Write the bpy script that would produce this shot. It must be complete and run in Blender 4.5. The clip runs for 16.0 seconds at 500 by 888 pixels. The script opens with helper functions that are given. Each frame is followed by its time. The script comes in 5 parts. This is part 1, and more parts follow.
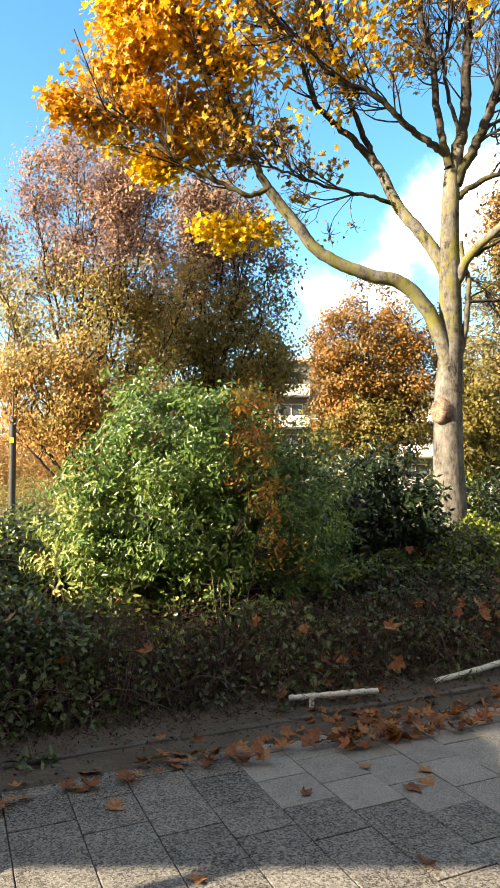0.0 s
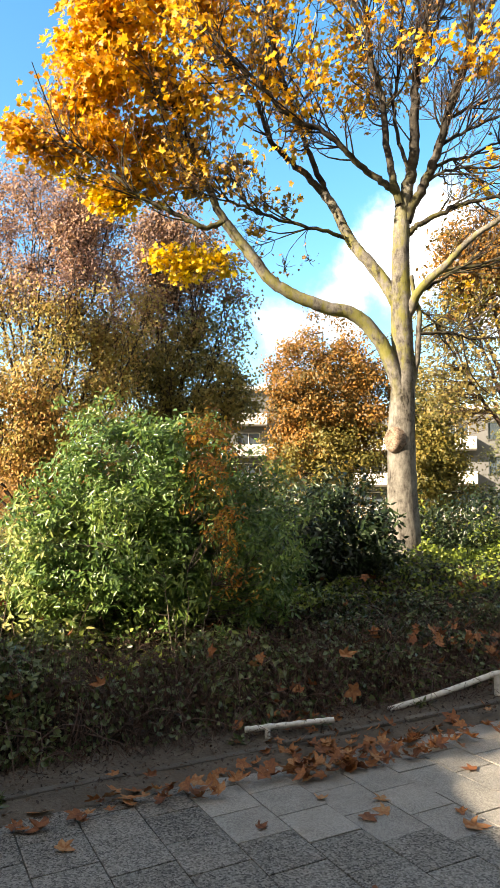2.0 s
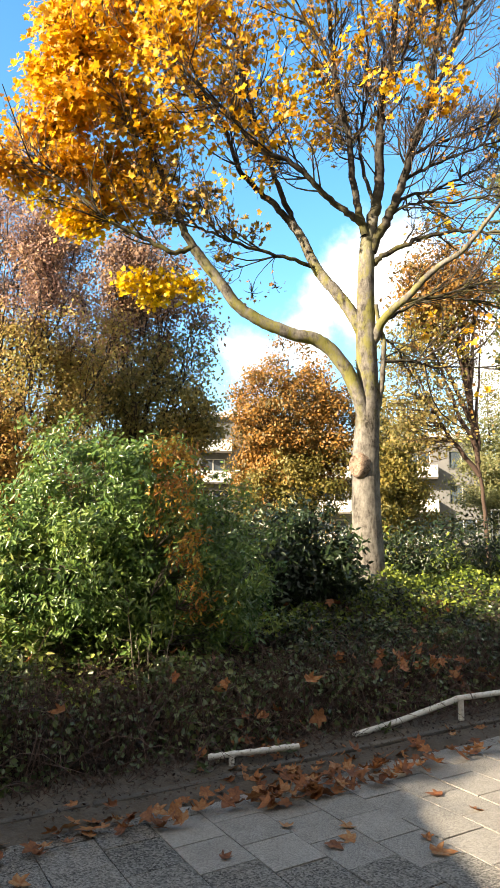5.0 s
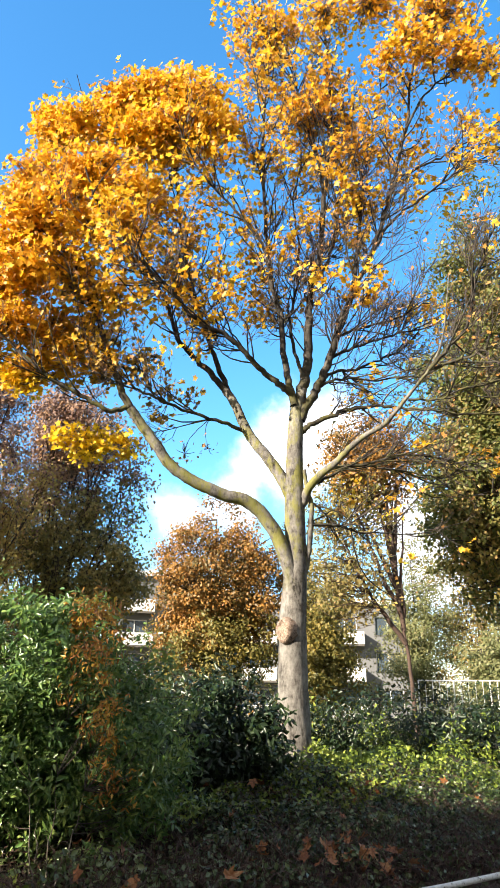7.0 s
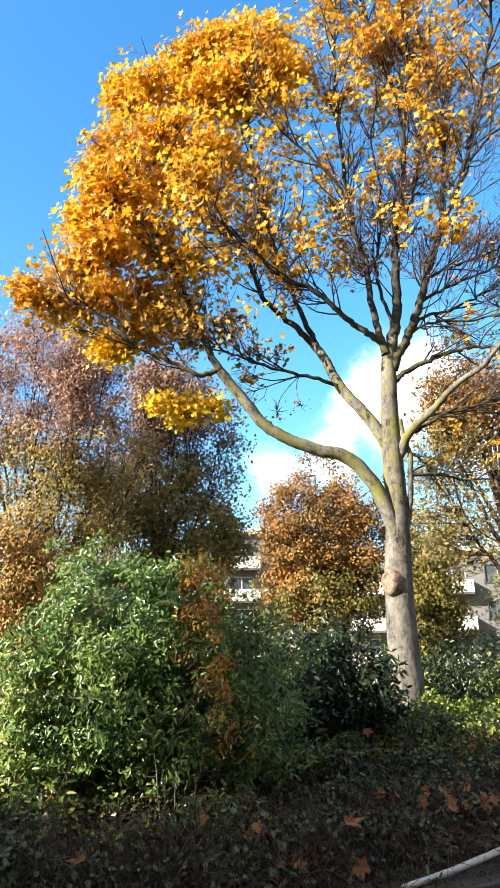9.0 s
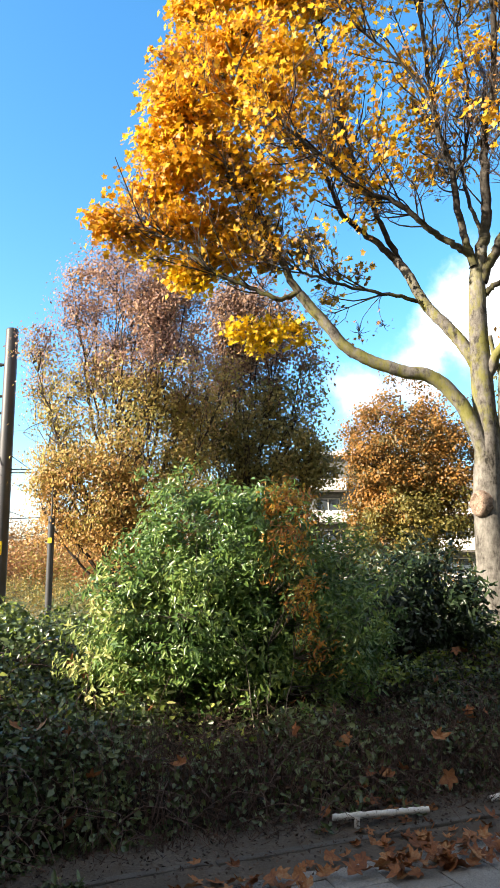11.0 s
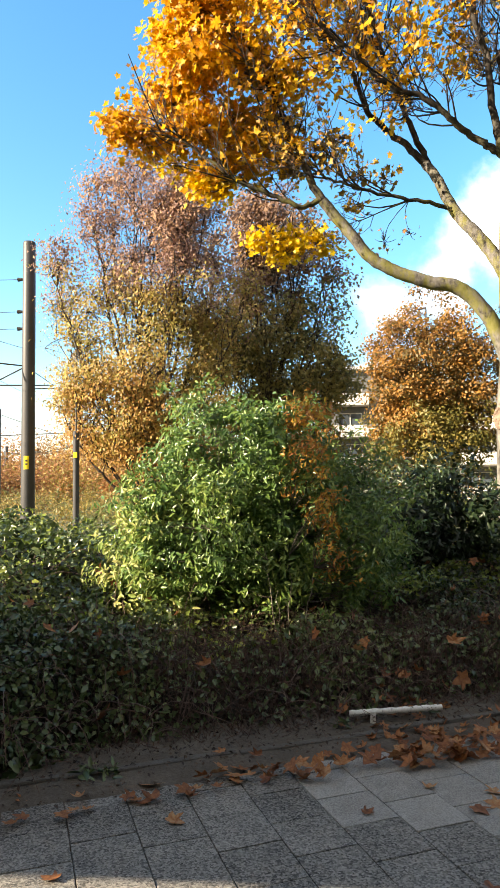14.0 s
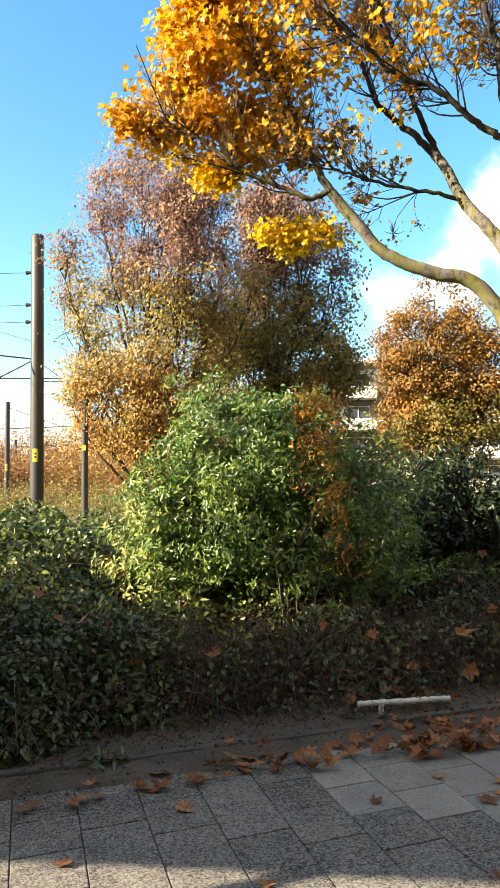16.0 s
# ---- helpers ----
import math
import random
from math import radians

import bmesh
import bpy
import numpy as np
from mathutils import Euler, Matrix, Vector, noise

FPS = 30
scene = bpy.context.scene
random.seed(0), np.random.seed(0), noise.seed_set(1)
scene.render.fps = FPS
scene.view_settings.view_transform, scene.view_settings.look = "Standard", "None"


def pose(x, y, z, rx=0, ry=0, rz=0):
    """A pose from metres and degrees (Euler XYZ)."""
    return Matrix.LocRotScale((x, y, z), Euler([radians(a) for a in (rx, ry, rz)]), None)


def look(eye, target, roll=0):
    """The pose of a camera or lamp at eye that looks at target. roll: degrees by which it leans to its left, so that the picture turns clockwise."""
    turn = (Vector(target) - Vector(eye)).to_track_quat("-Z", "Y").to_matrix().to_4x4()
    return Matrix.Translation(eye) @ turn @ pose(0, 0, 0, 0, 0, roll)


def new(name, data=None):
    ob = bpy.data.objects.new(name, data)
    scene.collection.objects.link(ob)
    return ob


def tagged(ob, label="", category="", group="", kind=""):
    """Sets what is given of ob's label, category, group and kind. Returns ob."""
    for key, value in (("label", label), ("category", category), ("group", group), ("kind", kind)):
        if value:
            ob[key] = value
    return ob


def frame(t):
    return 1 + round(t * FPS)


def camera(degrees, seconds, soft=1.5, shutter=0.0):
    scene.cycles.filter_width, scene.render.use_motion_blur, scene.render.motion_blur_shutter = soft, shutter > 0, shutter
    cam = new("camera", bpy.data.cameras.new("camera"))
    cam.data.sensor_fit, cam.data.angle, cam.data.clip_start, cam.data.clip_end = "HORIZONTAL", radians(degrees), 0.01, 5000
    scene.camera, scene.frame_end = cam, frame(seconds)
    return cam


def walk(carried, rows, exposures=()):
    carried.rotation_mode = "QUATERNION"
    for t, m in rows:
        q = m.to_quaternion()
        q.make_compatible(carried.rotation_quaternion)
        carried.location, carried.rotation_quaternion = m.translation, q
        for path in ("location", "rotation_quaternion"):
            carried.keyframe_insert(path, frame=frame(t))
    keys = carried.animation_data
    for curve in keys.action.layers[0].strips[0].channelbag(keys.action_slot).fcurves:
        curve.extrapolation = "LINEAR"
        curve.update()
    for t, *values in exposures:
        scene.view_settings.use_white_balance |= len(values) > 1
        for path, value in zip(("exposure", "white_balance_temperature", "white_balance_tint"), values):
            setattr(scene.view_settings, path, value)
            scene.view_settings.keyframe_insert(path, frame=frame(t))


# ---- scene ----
cam = camera(40.34, 16.0, soft=0.8)
walk(cam, [
    (0, look((0.000, 0.000, 1.580), (-0.001, 4.996, 1.790), 0.04)),
    (0.5, look((0.005, -0.002, 1.578), (0.038, 4.992, 1.825), -0.38)),
    (1, look((0.009, -0.009, 1.575), (0.159, 4.983, 1.814), -0.31)),
    (1.5, look((0.011, -0.020, 1.572), (0.238, 4.965, 1.881), -0.28)),
    (2, look((0.015, -0.021, 1.578), (0.325, 4.952, 1.999), -0.27)),
    (2.5, look((0.014, -0.030, 1.575), (0.451, 4.923, 2.104), -0.17)),
    (3, look((0.017, -0.030, 1.573), (0.582, 4.917, 2.032), -0.68)),
    (3.2, look((0.016, -0.029, 1.573), (0.508, 4.926, 2.025), -0.90)),
    (5.3, look((-0.011, -0.001, 1.540), (0.606, 4.909, 2.255), 0.56)),
    (5.5, look((-0.015, -0.002, 1.540), (0.660, 4.878, 2.392), 0.98)),
    (6, look((-0.016, -0.008, 1.543), (0.821, 4.755, 2.812), 0.80)),
    (6.5, look((-0.020, -0.016, 1.544), (0.976, 4.604, 3.175), 1.11)),
    (7, look((-0.019, -0.017, 1.542), (1.006, 4.553, 3.293), 0.81)),
    (7.5, look((-0.022, -0.020, 1.542), (0.967, 4.534, 3.355), 0.91)),
    (8, look((-0.014, -0.012, 1.544), (0.873, 4.588, 3.292), -0.04)),
    (8.5, look((-0.003, 0.001, 1.551), (0.688, 4.683, 3.164), -0.44)),
    (9, look((0.002, 0.015, 1.562), (0.358, 4.787, 3.010), -0.63)),
    (9.5, look((0.006, 0.024, 1.572), (0.110, 4.840, 2.912), -0.84)),
    (9.7, look((0.005, 0.024, 1.578), (0.031, 4.853, 2.873), -0.23)),
    (11.8, look((0.029, 0.006, 1.597), (-0.365, 4.949, 2.237), -1.06)),
    (12, look((0.023, 0.005, 1.597), (-0.395, 4.954, 2.171), -0.88)),
    (12.5, look((0.028, 0.004, 1.592), (-0.400, 4.967, 2.020), -1.19)),
    (13, look((0.022, 0.010, 1.595), (-0.421, 4.977, 1.954), -1.23)),
    (13.5, look((0.022, 0.011, 1.592), (-0.416, 4.980, 1.934), -1.01)),
    (14, look((0.027, 0.009, 1.588), (-0.407, 4.981, 1.881), -0.69)),
    (14.5, look((0.024, 0.010, 1.585), (-0.430, 4.982, 1.865), -0.77)),
    (15, look((0.020, 0.007, 1.581), (-0.453, 4.977, 1.863), -0.65)),
    (15.5, look((0.021, 0.002, 1.579), (-0.449, 4.973, 1.837), -0.67)),
    (16, look((0.022, 0.002, 1.578), (-0.470, 4.972, 1.822), -0.65)),
], [(0, 1.84, 8150, 10), (3.2, 1.86, 8150, 10), (6.0, 1.83, 7550, 10), (7.5, 1.71, 6700, 10), (9.5, 1.7, 6700, 10), (12.0, 1.71, 7400, 10), (16, 1.76, 7950, 10)])

# ---- daylight: low autumn sun from the west side, clear sky with a few clouds ----
SUN_EL = radians(25.0)
TO_SUN = Vector((-0.91, -0.42, 0)).normalized() * math.cos(SUN_EL) + Vector((0, 0, math.sin(SUN_EL)))
world = bpy.data.worlds.new("sky")
scene.world = world
world.use_nodes = True


def sky_nodes():
    nt = world.node_tree
    n, l = nt.nodes, nt.links
    bg = n["Background"]
    sky = n.new("ShaderNodeTexSky")
    sky.sky_type, sky.sun_disc = "NISHITA", False
    sky.sun_elevation, sky.sun_rotation = SUN_EL, radians(245.2)
    sky.air_density, sky.dust_density, sky.ozone_density = 1.0, 1.2, 2.5
    hsv = n.new("ShaderNodeHueSaturation")
    hsv.inputs["Saturation"].default_value = 1.32
    hsv.inputs["Hue"].default_value = 0.496
    l.new(sky.outputs[0], hsv.inputs["Color"])
    co = n.new("ShaderNodeTexCoord")
    # cumulus banks low over the horizon: soft round masses in the sky's own directions
    puff = n.new("ShaderNodeTexNoise")
    puff.inputs["Scale"].default_value, puff.inputs["Detail"].default_value, puff.inputs["Roughness"].default_value = 5.5, 8.0, 0.58
    l.new(co.outputs["Generated"], puff.inputs["Vector"])
    total = None
    for az, el, wide in ((20.0, 20.5, 7.5), (16.0, 18.0, 8.0), (12.0, 16.5, 6.5), (6.0, 14.5, 5.5), (24.5, 17.0, 7.0), (3.0, 8.0, 4.5), (29.0, 12.0, 8.0), (-26.0, 2.0, 9.0), (-45.0, 3.0, 12.0), (55.0, 12.0, 14.0)):
        a, e = radians(az), radians(el)
        dot = n.new("ShaderNodeVectorMath")
        dot.operation = "DISTANCE"
        dot.inputs[1].default_value = (math.sin(a) * math.cos(e), math.cos(a) * math.cos(e), math.sin(e))
        l.new(co.outputs["Generated"], dot.inputs[0])
        fall = n.new("ShaderNodeMapRange")
        fall.inputs["From Min"].default_value, fall.inputs["From Max"].default_value = 0.0, radians(wide)
        fall.inputs["To Min"].default_value, fall.inputs["To Max"].default_value = 1.0, 0.0
        l.new(dot.outputs["Value"], fall.inputs["Value"])
        if total is None:
            total = fall.outputs[0]
        else:
            mx = n.new("ShaderNodeMath")
            mx.operation = "MAXIMUM"
            l.new(total, mx.inputs[0])
            l.new(fall.outputs[0], mx.inputs[1])
            total = mx.outputs[0]
    add = n.new("ShaderNodeMath")
    add.operation = "MULTIPLY_ADD"
    add.inputs[1].default_value = 2.2
    l.new(puff.outputs["Fac"], add.inputs[0])
    l.new(total, add.inputs[2])
    edge = n.new("ShaderNodeMapRange")
    edge.interpolation_type = "SMOOTHSTEP"
    edge.inputs["From Min"].default_value, edge.inputs["From Max"].default_value = 1.36, 2.0
    l.new(add.outputs[0], edge.inputs["Value"])
    mix = n.new("ShaderNodeMix")
    mix.data_type = "RGBA"
    mix.inputs["B"].default_value = (4.0, 4.3, 4.75, 1)
    l.new(edge.outputs[0], mix.inputs["Factor"])
    l.new(hsv.outputs[0], mix.inputs["A"])
    # broken grey cloud added behind and overhead, outside the view, to neutralise skylight
    gap = n.new("ShaderNodeVectorMath")
    gap.operation = "DISTANCE"
    gap.inputs[1].default_value = (0.05, math.cos(radians(24)), math.sin(radians(24)))
    l.new(co.outputs["Generated"], gap.inputs[0])
    veil = n.new("ShaderNodeMapRange")
    veil.interpolation_type = "SMOOTHSTEP"
    veil.inputs["From Min"].default_value, veil.inputs["From Max"].default_value = 0.72, 1.25
    l.new(gap.outputs["Value"], veil.inputs["Value"])
    thin = n.new("ShaderNodeMapRange")
    thin.inputs["From Min"].default_value, thin.inputs["From Max"].default_value = 0.3, 0.52
    thin.inputs["To Min"].default_value, thin.inputs["To Max"].default_value = 0.25, 1.0
    l.new(puff.outputs["Fac"], thin.inputs["Value"])
    both = n.new("ShaderNodeMath")
    both.operation = "MULTIPLY"
    l.new(veil.outputs[0], both.inputs[0])
    l.new(thin.outputs[0], both.inputs[1])
    grey = n.new("ShaderNodeMix")
    grey.data_type = "RGBA"
    grey.inputs["B"].default_value = (1.8, 1.85, 1.88, 1)
    l.new(both.outputs[0], grey.inputs["Factor"])
    l.new(mix.outputs["Result"], grey.inputs["A"])
    l.new(grey.outputs["Result"], bg.inputs["Color"])
    bg.inputs["Strength"].default_value = 0.15


sky_nodes()
sun = new("sun", bpy.data.lights.new("sun", "SUN"))
sun.data.energy, sun.data.angle, sun.data.color = 5.0, radians(0.55), (1.0, 0.9, 0.76)
sun.matrix_world = look(TO_SUN * 40, (0, 0, 0))


# ---- materials ----
def shader(name, rough=0.7, metal=0.0, spec=0.5):
    m = bpy.data.materials.new(name)
    m.use_nodes = True
    b = m.node_tree.nodes["Principled BSDF"]
    b.inputs["Roughness"].default_value, b.inputs["Metallic"].default_value = rough, metal
    b.inputs["Specular IOR Level"].default_value = spec
    return m, m.node_tree.nodes, m.node_tree.links, b


def ramp_node(n, stops):
    r = n.new("ShaderNodeValToRGB")
    e = r.color_ramp.elements
    e[0].position, e[0].color = stops[0][0], (*stops[0][1], 1)
    e[1].position, e[1].color = stops[-1][0], (*stops[-1][1], 1)
    for p, c in stops[1:-1]:
        e.new(p).color = (*c, 1)
    return r


def noise_node(n, l, scale, detail=4, rough=0.6, space="Object"):
    co = n.new("ShaderNodeTexCoord")
    t = n.new("ShaderNodeTexNoise")
    t.inputs["Scale"].default_value, t.inputs["Detail"].default_value, t.inputs["Roughness"].default_value = scale, detail, rough
    l.new(co.outputs[space], t.inputs["Vector"])
    return t


def leaf_mat(name, cols, rough=0.5, glow=0.3, patch=0.8, spec=0.4, single=False):
    """Leaves: a colour for each leaf, drifting in patches over the plant, with some light through the blade."""
    m, n, l, b = shader(name, rough, 0, spec)
    geo = n.new("ShaderNodeNewGeometry")
    big = noise_node(n, l, patch, 3)
    mixv = n.new("ShaderNodeMath")
    mixv.operation = "MULTIPLY_ADD"
    mixv.inputs[1].default_value = 0.62
    half = n.new("ShaderNodeMath")
    half.operation = "MULTIPLY_ADD"
    half.inputs[1].default_value, half.inputs[2].default_value = 1.3, -0.46
    l.new(big.outputs["Fac"], half.inputs[0])
    l.new(n.new("ShaderNodeObjectInfo").outputs["Random"] if single else geo.outputs["Random Per Island"], mixv.inputs[0])
    l.new(half.outputs[0], mixv.inputs[2])
    k = len(cols) - 1
    r = ramp_node(n, [(i / k, c) for i, c in enumerate(cols)])
    l.new(mixv.outputs[0], r.inputs[0])
    fine = noise_node(n, l, 60, 2)
    mul = n.new("ShaderNodeMix")
    mul.data_type, mul.blend_type = "RGBA", "MULTIPLY"
    mul.inputs["Factor"].default_value = 0.5
    fr = ramp_node(n, [(0.3, (0.55, 0.55, 0.55)), (0.7, (1.15, 1.15, 1.15))])
    l.new(fine.outputs["Fac"], fr.inputs[0])
    l.new(r.outputs[0], mul.inputs["A"])
    l.new(fr.outputs[0], mul.inputs["B"])
    l.new(mul.outputs["Result"], b.inputs["Base Color"])
    tr = n.new("ShaderNodeBsdfTranslucent")
    l.new(mul.outputs["Result"], tr.inputs["Color"])
    mx = n.new("ShaderNodeMixShader")
    mx.inputs[0].default_value = glow
    out = n["Material Output"]
    l.new(b.outputs[0], mx.inputs[1])
    l.new(tr.outputs[0], mx.inputs[2])
    l.new(mx.outputs[0], out.inputs["Surface"])
    return m


def rough_mat(name, stops, scale=4.0, fine=60.0, rough=0.85, bump=0.4, dist=0.01, metal=0.0, island=0.0, spec=0.4, per_object=0.0):
    """A worn surface: large stains, fine grain, relief."""
    m, n, l, b = shader(name, rough, metal, spec)
    big, small = noise_node(n, l, scale, 5, 0.65), noise_node(n, l, fine, 4, 0.7)
    mixv = n.new("ShaderNodeMix")
    mixv.inputs["Factor"].default_value = 0.45
    l.new(big.outputs["Fac"], mixv.inputs["A"])
    l.new(small.outputs["Fac"], mixv.inputs["B"])
    value = mixv.outputs["Result"]
    if island or per_object:
        src = n.new("ShaderNodeNewGeometry").outputs["Random Per Island"] if island else n.new("ShaderNodeObjectInfo").outputs["Random"]
        sh = n.new("ShaderNodeMath")
        sh.operation = "MULTIPLY_ADD"
        sh.inputs[1].default_value = island or per_object
        l.new(src, sh.inputs[0])
        l.new(value, sh.inputs[2])
        off = n.new("ShaderNodeMath")
        off.operation = "SUBTRACT"
        off.inputs[1].default_value = (island or per_object) / 2
        l.new(sh.outputs[0], off.inputs[0])
        value = off.outputs[0]
    r = ramp_node(n, stops)
    l.new(value, r.inputs[0])
    l.new(r.outputs[0], b.inputs["Base Color"])
    bp = n.new("ShaderNodeBump")
    bp.inputs["Strength"].default_value, bp.inputs["Distance"].default_value = bump, dist
    l.new(small.outputs["Fac"], bp.inputs["Height"])
    l.new(bp.outputs[0], b.inputs["Normal"])
    return m


def speckle_mat(name, dark, light, scale, share, rough=0.85, per_object=0.12):
    """Exposed-aggregate paving: pale and dark grains in cement."""
    m, n, l, b = shader(name, rough)
    co = n.new("ShaderNodeTexCoord")
    geo = n.new("ShaderNodeNewGeometry")
    v = n.new("ShaderNodeTexVoronoi")
    v.inputs["Scale"].default_value = scale
    l.new(geo.outputs["Position"], v.inputs["Vector"])
    sep = n.new("ShaderNodeSeparateColor")
    l.new(v.outputs["Color"], sep.inputs[0])
    big = noise_node(n, l, 5, 4)
    l.new(geo.outputs["Position"], big.inputs["Vector"])
    info = n.new("ShaderNodeObjectInfo")
    a1 = n.new("ShaderNodeMath")
    a1.operation = "MULTIPLY_ADD"
    a1.inputs[1].default_value = per_object * 2
    l.new(info.outputs["Random"], a1.inputs[0])
    l.new(sep.outputs[0], a1.inputs[2])
    a2 = n.new("ShaderNodeMath")
    a2.operation = "MULTIPLY_ADD"
    a2.inputs[1].default_value = 0.7
    l.new(big.outputs["Fac"], a2.inputs[0])
    l.new(a1.outputs[0], a2.inputs[2])
    mid = tuple((p + q) / 2 for p, q in zip(dark, light))
    r = ramp_node(n, [(0.25, dark), (share, mid), (1.15 if share < 0.9 else 1.0, light)])
    sc = n.new("ShaderNodeMath")
    sc.operation = "MULTIPLY"
    sc.inputs[1].default_value = 0.62
    l.new(a2.outputs[0], sc.inputs[0])
    l.new(sc.outputs[0], r.inputs[0])
    l.new(r.outputs[0], b.inputs["Base Color"])
    bp = n.new("ShaderNodeBump")
    bp.inputs["Strength"].default_value, bp.inputs["Distance"].default_value = 0.5, 0.003
    l.new(v.outputs["Distance"], bp.inputs["Height"])
    l.new(bp.outputs[0], b.inputs["Normal"])
    return m


def bark_mat(name, stops, ring=0.35, moss=0.0, moss_low=3.0, moss_high=6.6):
    """Bark: blotches, fine furrows, faint rings, moss on a stretch of the height."""
    m, n, l, b = shader(name, 0.9, 0, 0.2)
    co = n.new("ShaderNodeTexCoord")

    def tex(scale3, scale, detail):
        mp = n.new("ShaderNodeMapping")
        mp.inputs["Scale"].default_value = scale3
        l.new(co.outputs["Object"], mp.inputs[0])
        t = n.new("ShaderNodeTexNoise")
        t.inputs["Scale"].default_value, t.inputs["Detail"].default_value, t.inputs["Roughness"].default_value = scale, detail, 0.68
        l.new(mp.outputs[0], t.inputs["Vector"])
        return t.outputs["Fac"]

    def math_node(op, a, c):
        k = n.new("ShaderNodeMath")
        k.operation = op
        l.new(a, k.inputs[0])
        if isinstance(c, float):
            k.inputs[1].default_value = c
        else:
            l.new(c, k.inputs[1])
        return k.outputs[0]

    def span(src, lo, hi, top=1.0):
        mr = n.new("ShaderNodeMapRange")
        mr.inputs["From Min"].default_value, mr.inputs["From Max"].default_value, mr.inputs["To Max"].default_value = lo, hi, top
        l.new(src, mr.inputs["Value"])
        return mr.outputs[0]
    blotch, grain, rings = tex((1, 1, 0.6), 4.5, 5), tex((1, 1, 0.45), 26, 6), tex((1.2, 1.2, 13), 2.0, 4)
    value = math_node("ADD", math_node("MULTIPLY", blotch, 0.6), math_node("ADD", math_node("MULTIPLY", grain, 0.4 - ring * 0.5), math_node("MULTIPLY", rings, ring * 0.5)))
    r = ramp_node(n, stops)
    l.new(value, r.inputs[0])
    col = r.outputs[0]
    if moss:
        z = n.new("ShaderNodeSeparateXYZ")
        l.new(co.outputs["Object"], z.inputs[0])
        rise = math_node("MULTIPLY", span(z.outputs[2], moss_low, moss_low + 0.7), span(z.outputs[2], moss_high, moss_high - 1.0))
        fac = math_node("MULTIPLY", rise, span(tex((1, 1, 0.5), 5.0, 5), 0.45, 0.58, moss))
        mx = n.new("ShaderNodeMix")
        mx.data_type = "RGBA"
        mx.inputs["B"].default_value = (0.19, 0.185, 0.045, 1)
        l.new(fac, mx.inputs["Factor"])
        l.new(col, mx.inputs["A"])
        col = mx.outputs["Result"]
    l.new(col, b.inputs["Base Color"])
    bp = n.new("ShaderNodeBump")
    bp.inputs["Strength"].default_value, bp.inputs["Distance"].default_value = 0.9, 0.025
    l.new(value, bp.inputs["Height"])
    l.new(bp.outputs[0], b.inputs["Normal"])
    return m


def plain_mat(name, col, rough=0.5, metal=0.0, var=0.12, scale=6.0):
    lo, hi = tuple(c * (1 - var) for c in col), tuple(min(1, c * (1 + var)) for c in col)
    return rough_mat(name, [(0.3, lo), (0.7, hi)], scale, 90, rough, 0.1, 0.003, metal)


GOLD = leaf_mat("golden_leaves", [(0.46, 0.185, 0.022), (0.68, 0.345, 0.024), (0.81, 0.49, 0.03), (0.83, 0.61, 0.06)], 0.45, 0.5, 0.6)
YELLOW = leaf_mat("yellow_leaves", [(0.55, 0.3, 0.015), (0.76, 0.48, 0.018), (0.86, 0.62, 0.03), (0.72, 0.58, 0.05)], 0.45, 0.4, 0.8)
# greenish gold, darkened to give the inner crown its shade
DULL = leaf_mat("inner_shade_leaves", [(0.1, 0.085, 0.022), (0.26, 0.17, 0.032), (0.45, 0.27, 0.04), (0.6, 0.42, 0.07)], 0.5, 0.3, 1.0)
DRY = leaf_mat("dry_leaves", [(0.22, 0.11, 0.05), (0.38, 0.19, 0.07), (0.52, 0.25, 0.06), (0.66, 0.4, 0.1)], 0.6, 0.3, 0.9)
FALLEN = leaf_mat("fallen_leaves", [(0.1, 0.04, 0.022), (0.21, 0.078, 0.033), (0.33, 0.135, 0.05), (0.43, 0.26, 0.13)], 0.6, 0.12, 6.0, 0.3, True)
BUSH_GREEN = leaf_mat("bush_green", [(0.034, 0.085, 0.026), (0.085, 0.175, 0.045), (0.16, 0.26, 0.06), (0.3, 0.38, 0.09)], 0.28, 0.3, 1.3, 0.6)
BUSH_LIME = leaf_mat("bush_lime", [(0.1, 0.17, 0.04), (0.2, 0.29, 0.07), (0.36, 0.41, 0.13), (0.6, 0.53, 0.22)], 0.36, 0.35, 1.3)
BUSH_ORANGE = leaf_mat("bush_orange", [(0.18, 0.075, 0.03), (0.38, 0.165, 0.04), (0.52, 0.3, 0.05), (0.6, 0.5, 0.08)], 0.42, 0.35, 1.8)
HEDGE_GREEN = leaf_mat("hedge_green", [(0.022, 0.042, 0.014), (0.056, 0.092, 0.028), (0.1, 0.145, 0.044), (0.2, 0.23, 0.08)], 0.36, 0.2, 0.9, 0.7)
# withered brown, lowered to near black for the deep shade of the hedge
HEDGE_BROWN = leaf_mat("shade_darkened_brown", [(0.012, 0.007, 0.006), (0.026, 0.014, 0.01), (0.055, 0.03, 0.018), (0.13, 0.068, 0.035)], 0.6, 0.15, 0.9)
# lit copy of the hedge green: sunlight on the tops is in the colour
HEDGE_LIT = leaf_mat("sunlit_green_leaves", [(0.08, 0.13, 0.02), (0.16, 0.23, 0.035), (0.27, 0.33, 0.055), (0.4, 0.42, 0.1)], 0.42, 0.3, 0.8)
# shaded copy of the leaf green, darkened in its colour
SHADE_GREEN = leaf_mat("shade_dark_green", [(0.009, 0.019, 0.009), (0.015, 0.033, 0.012), (0.028, 0.052, 0.016), (0.06, 0.088, 0.026)], 0.38, 0.2, 0.9, 0.5)
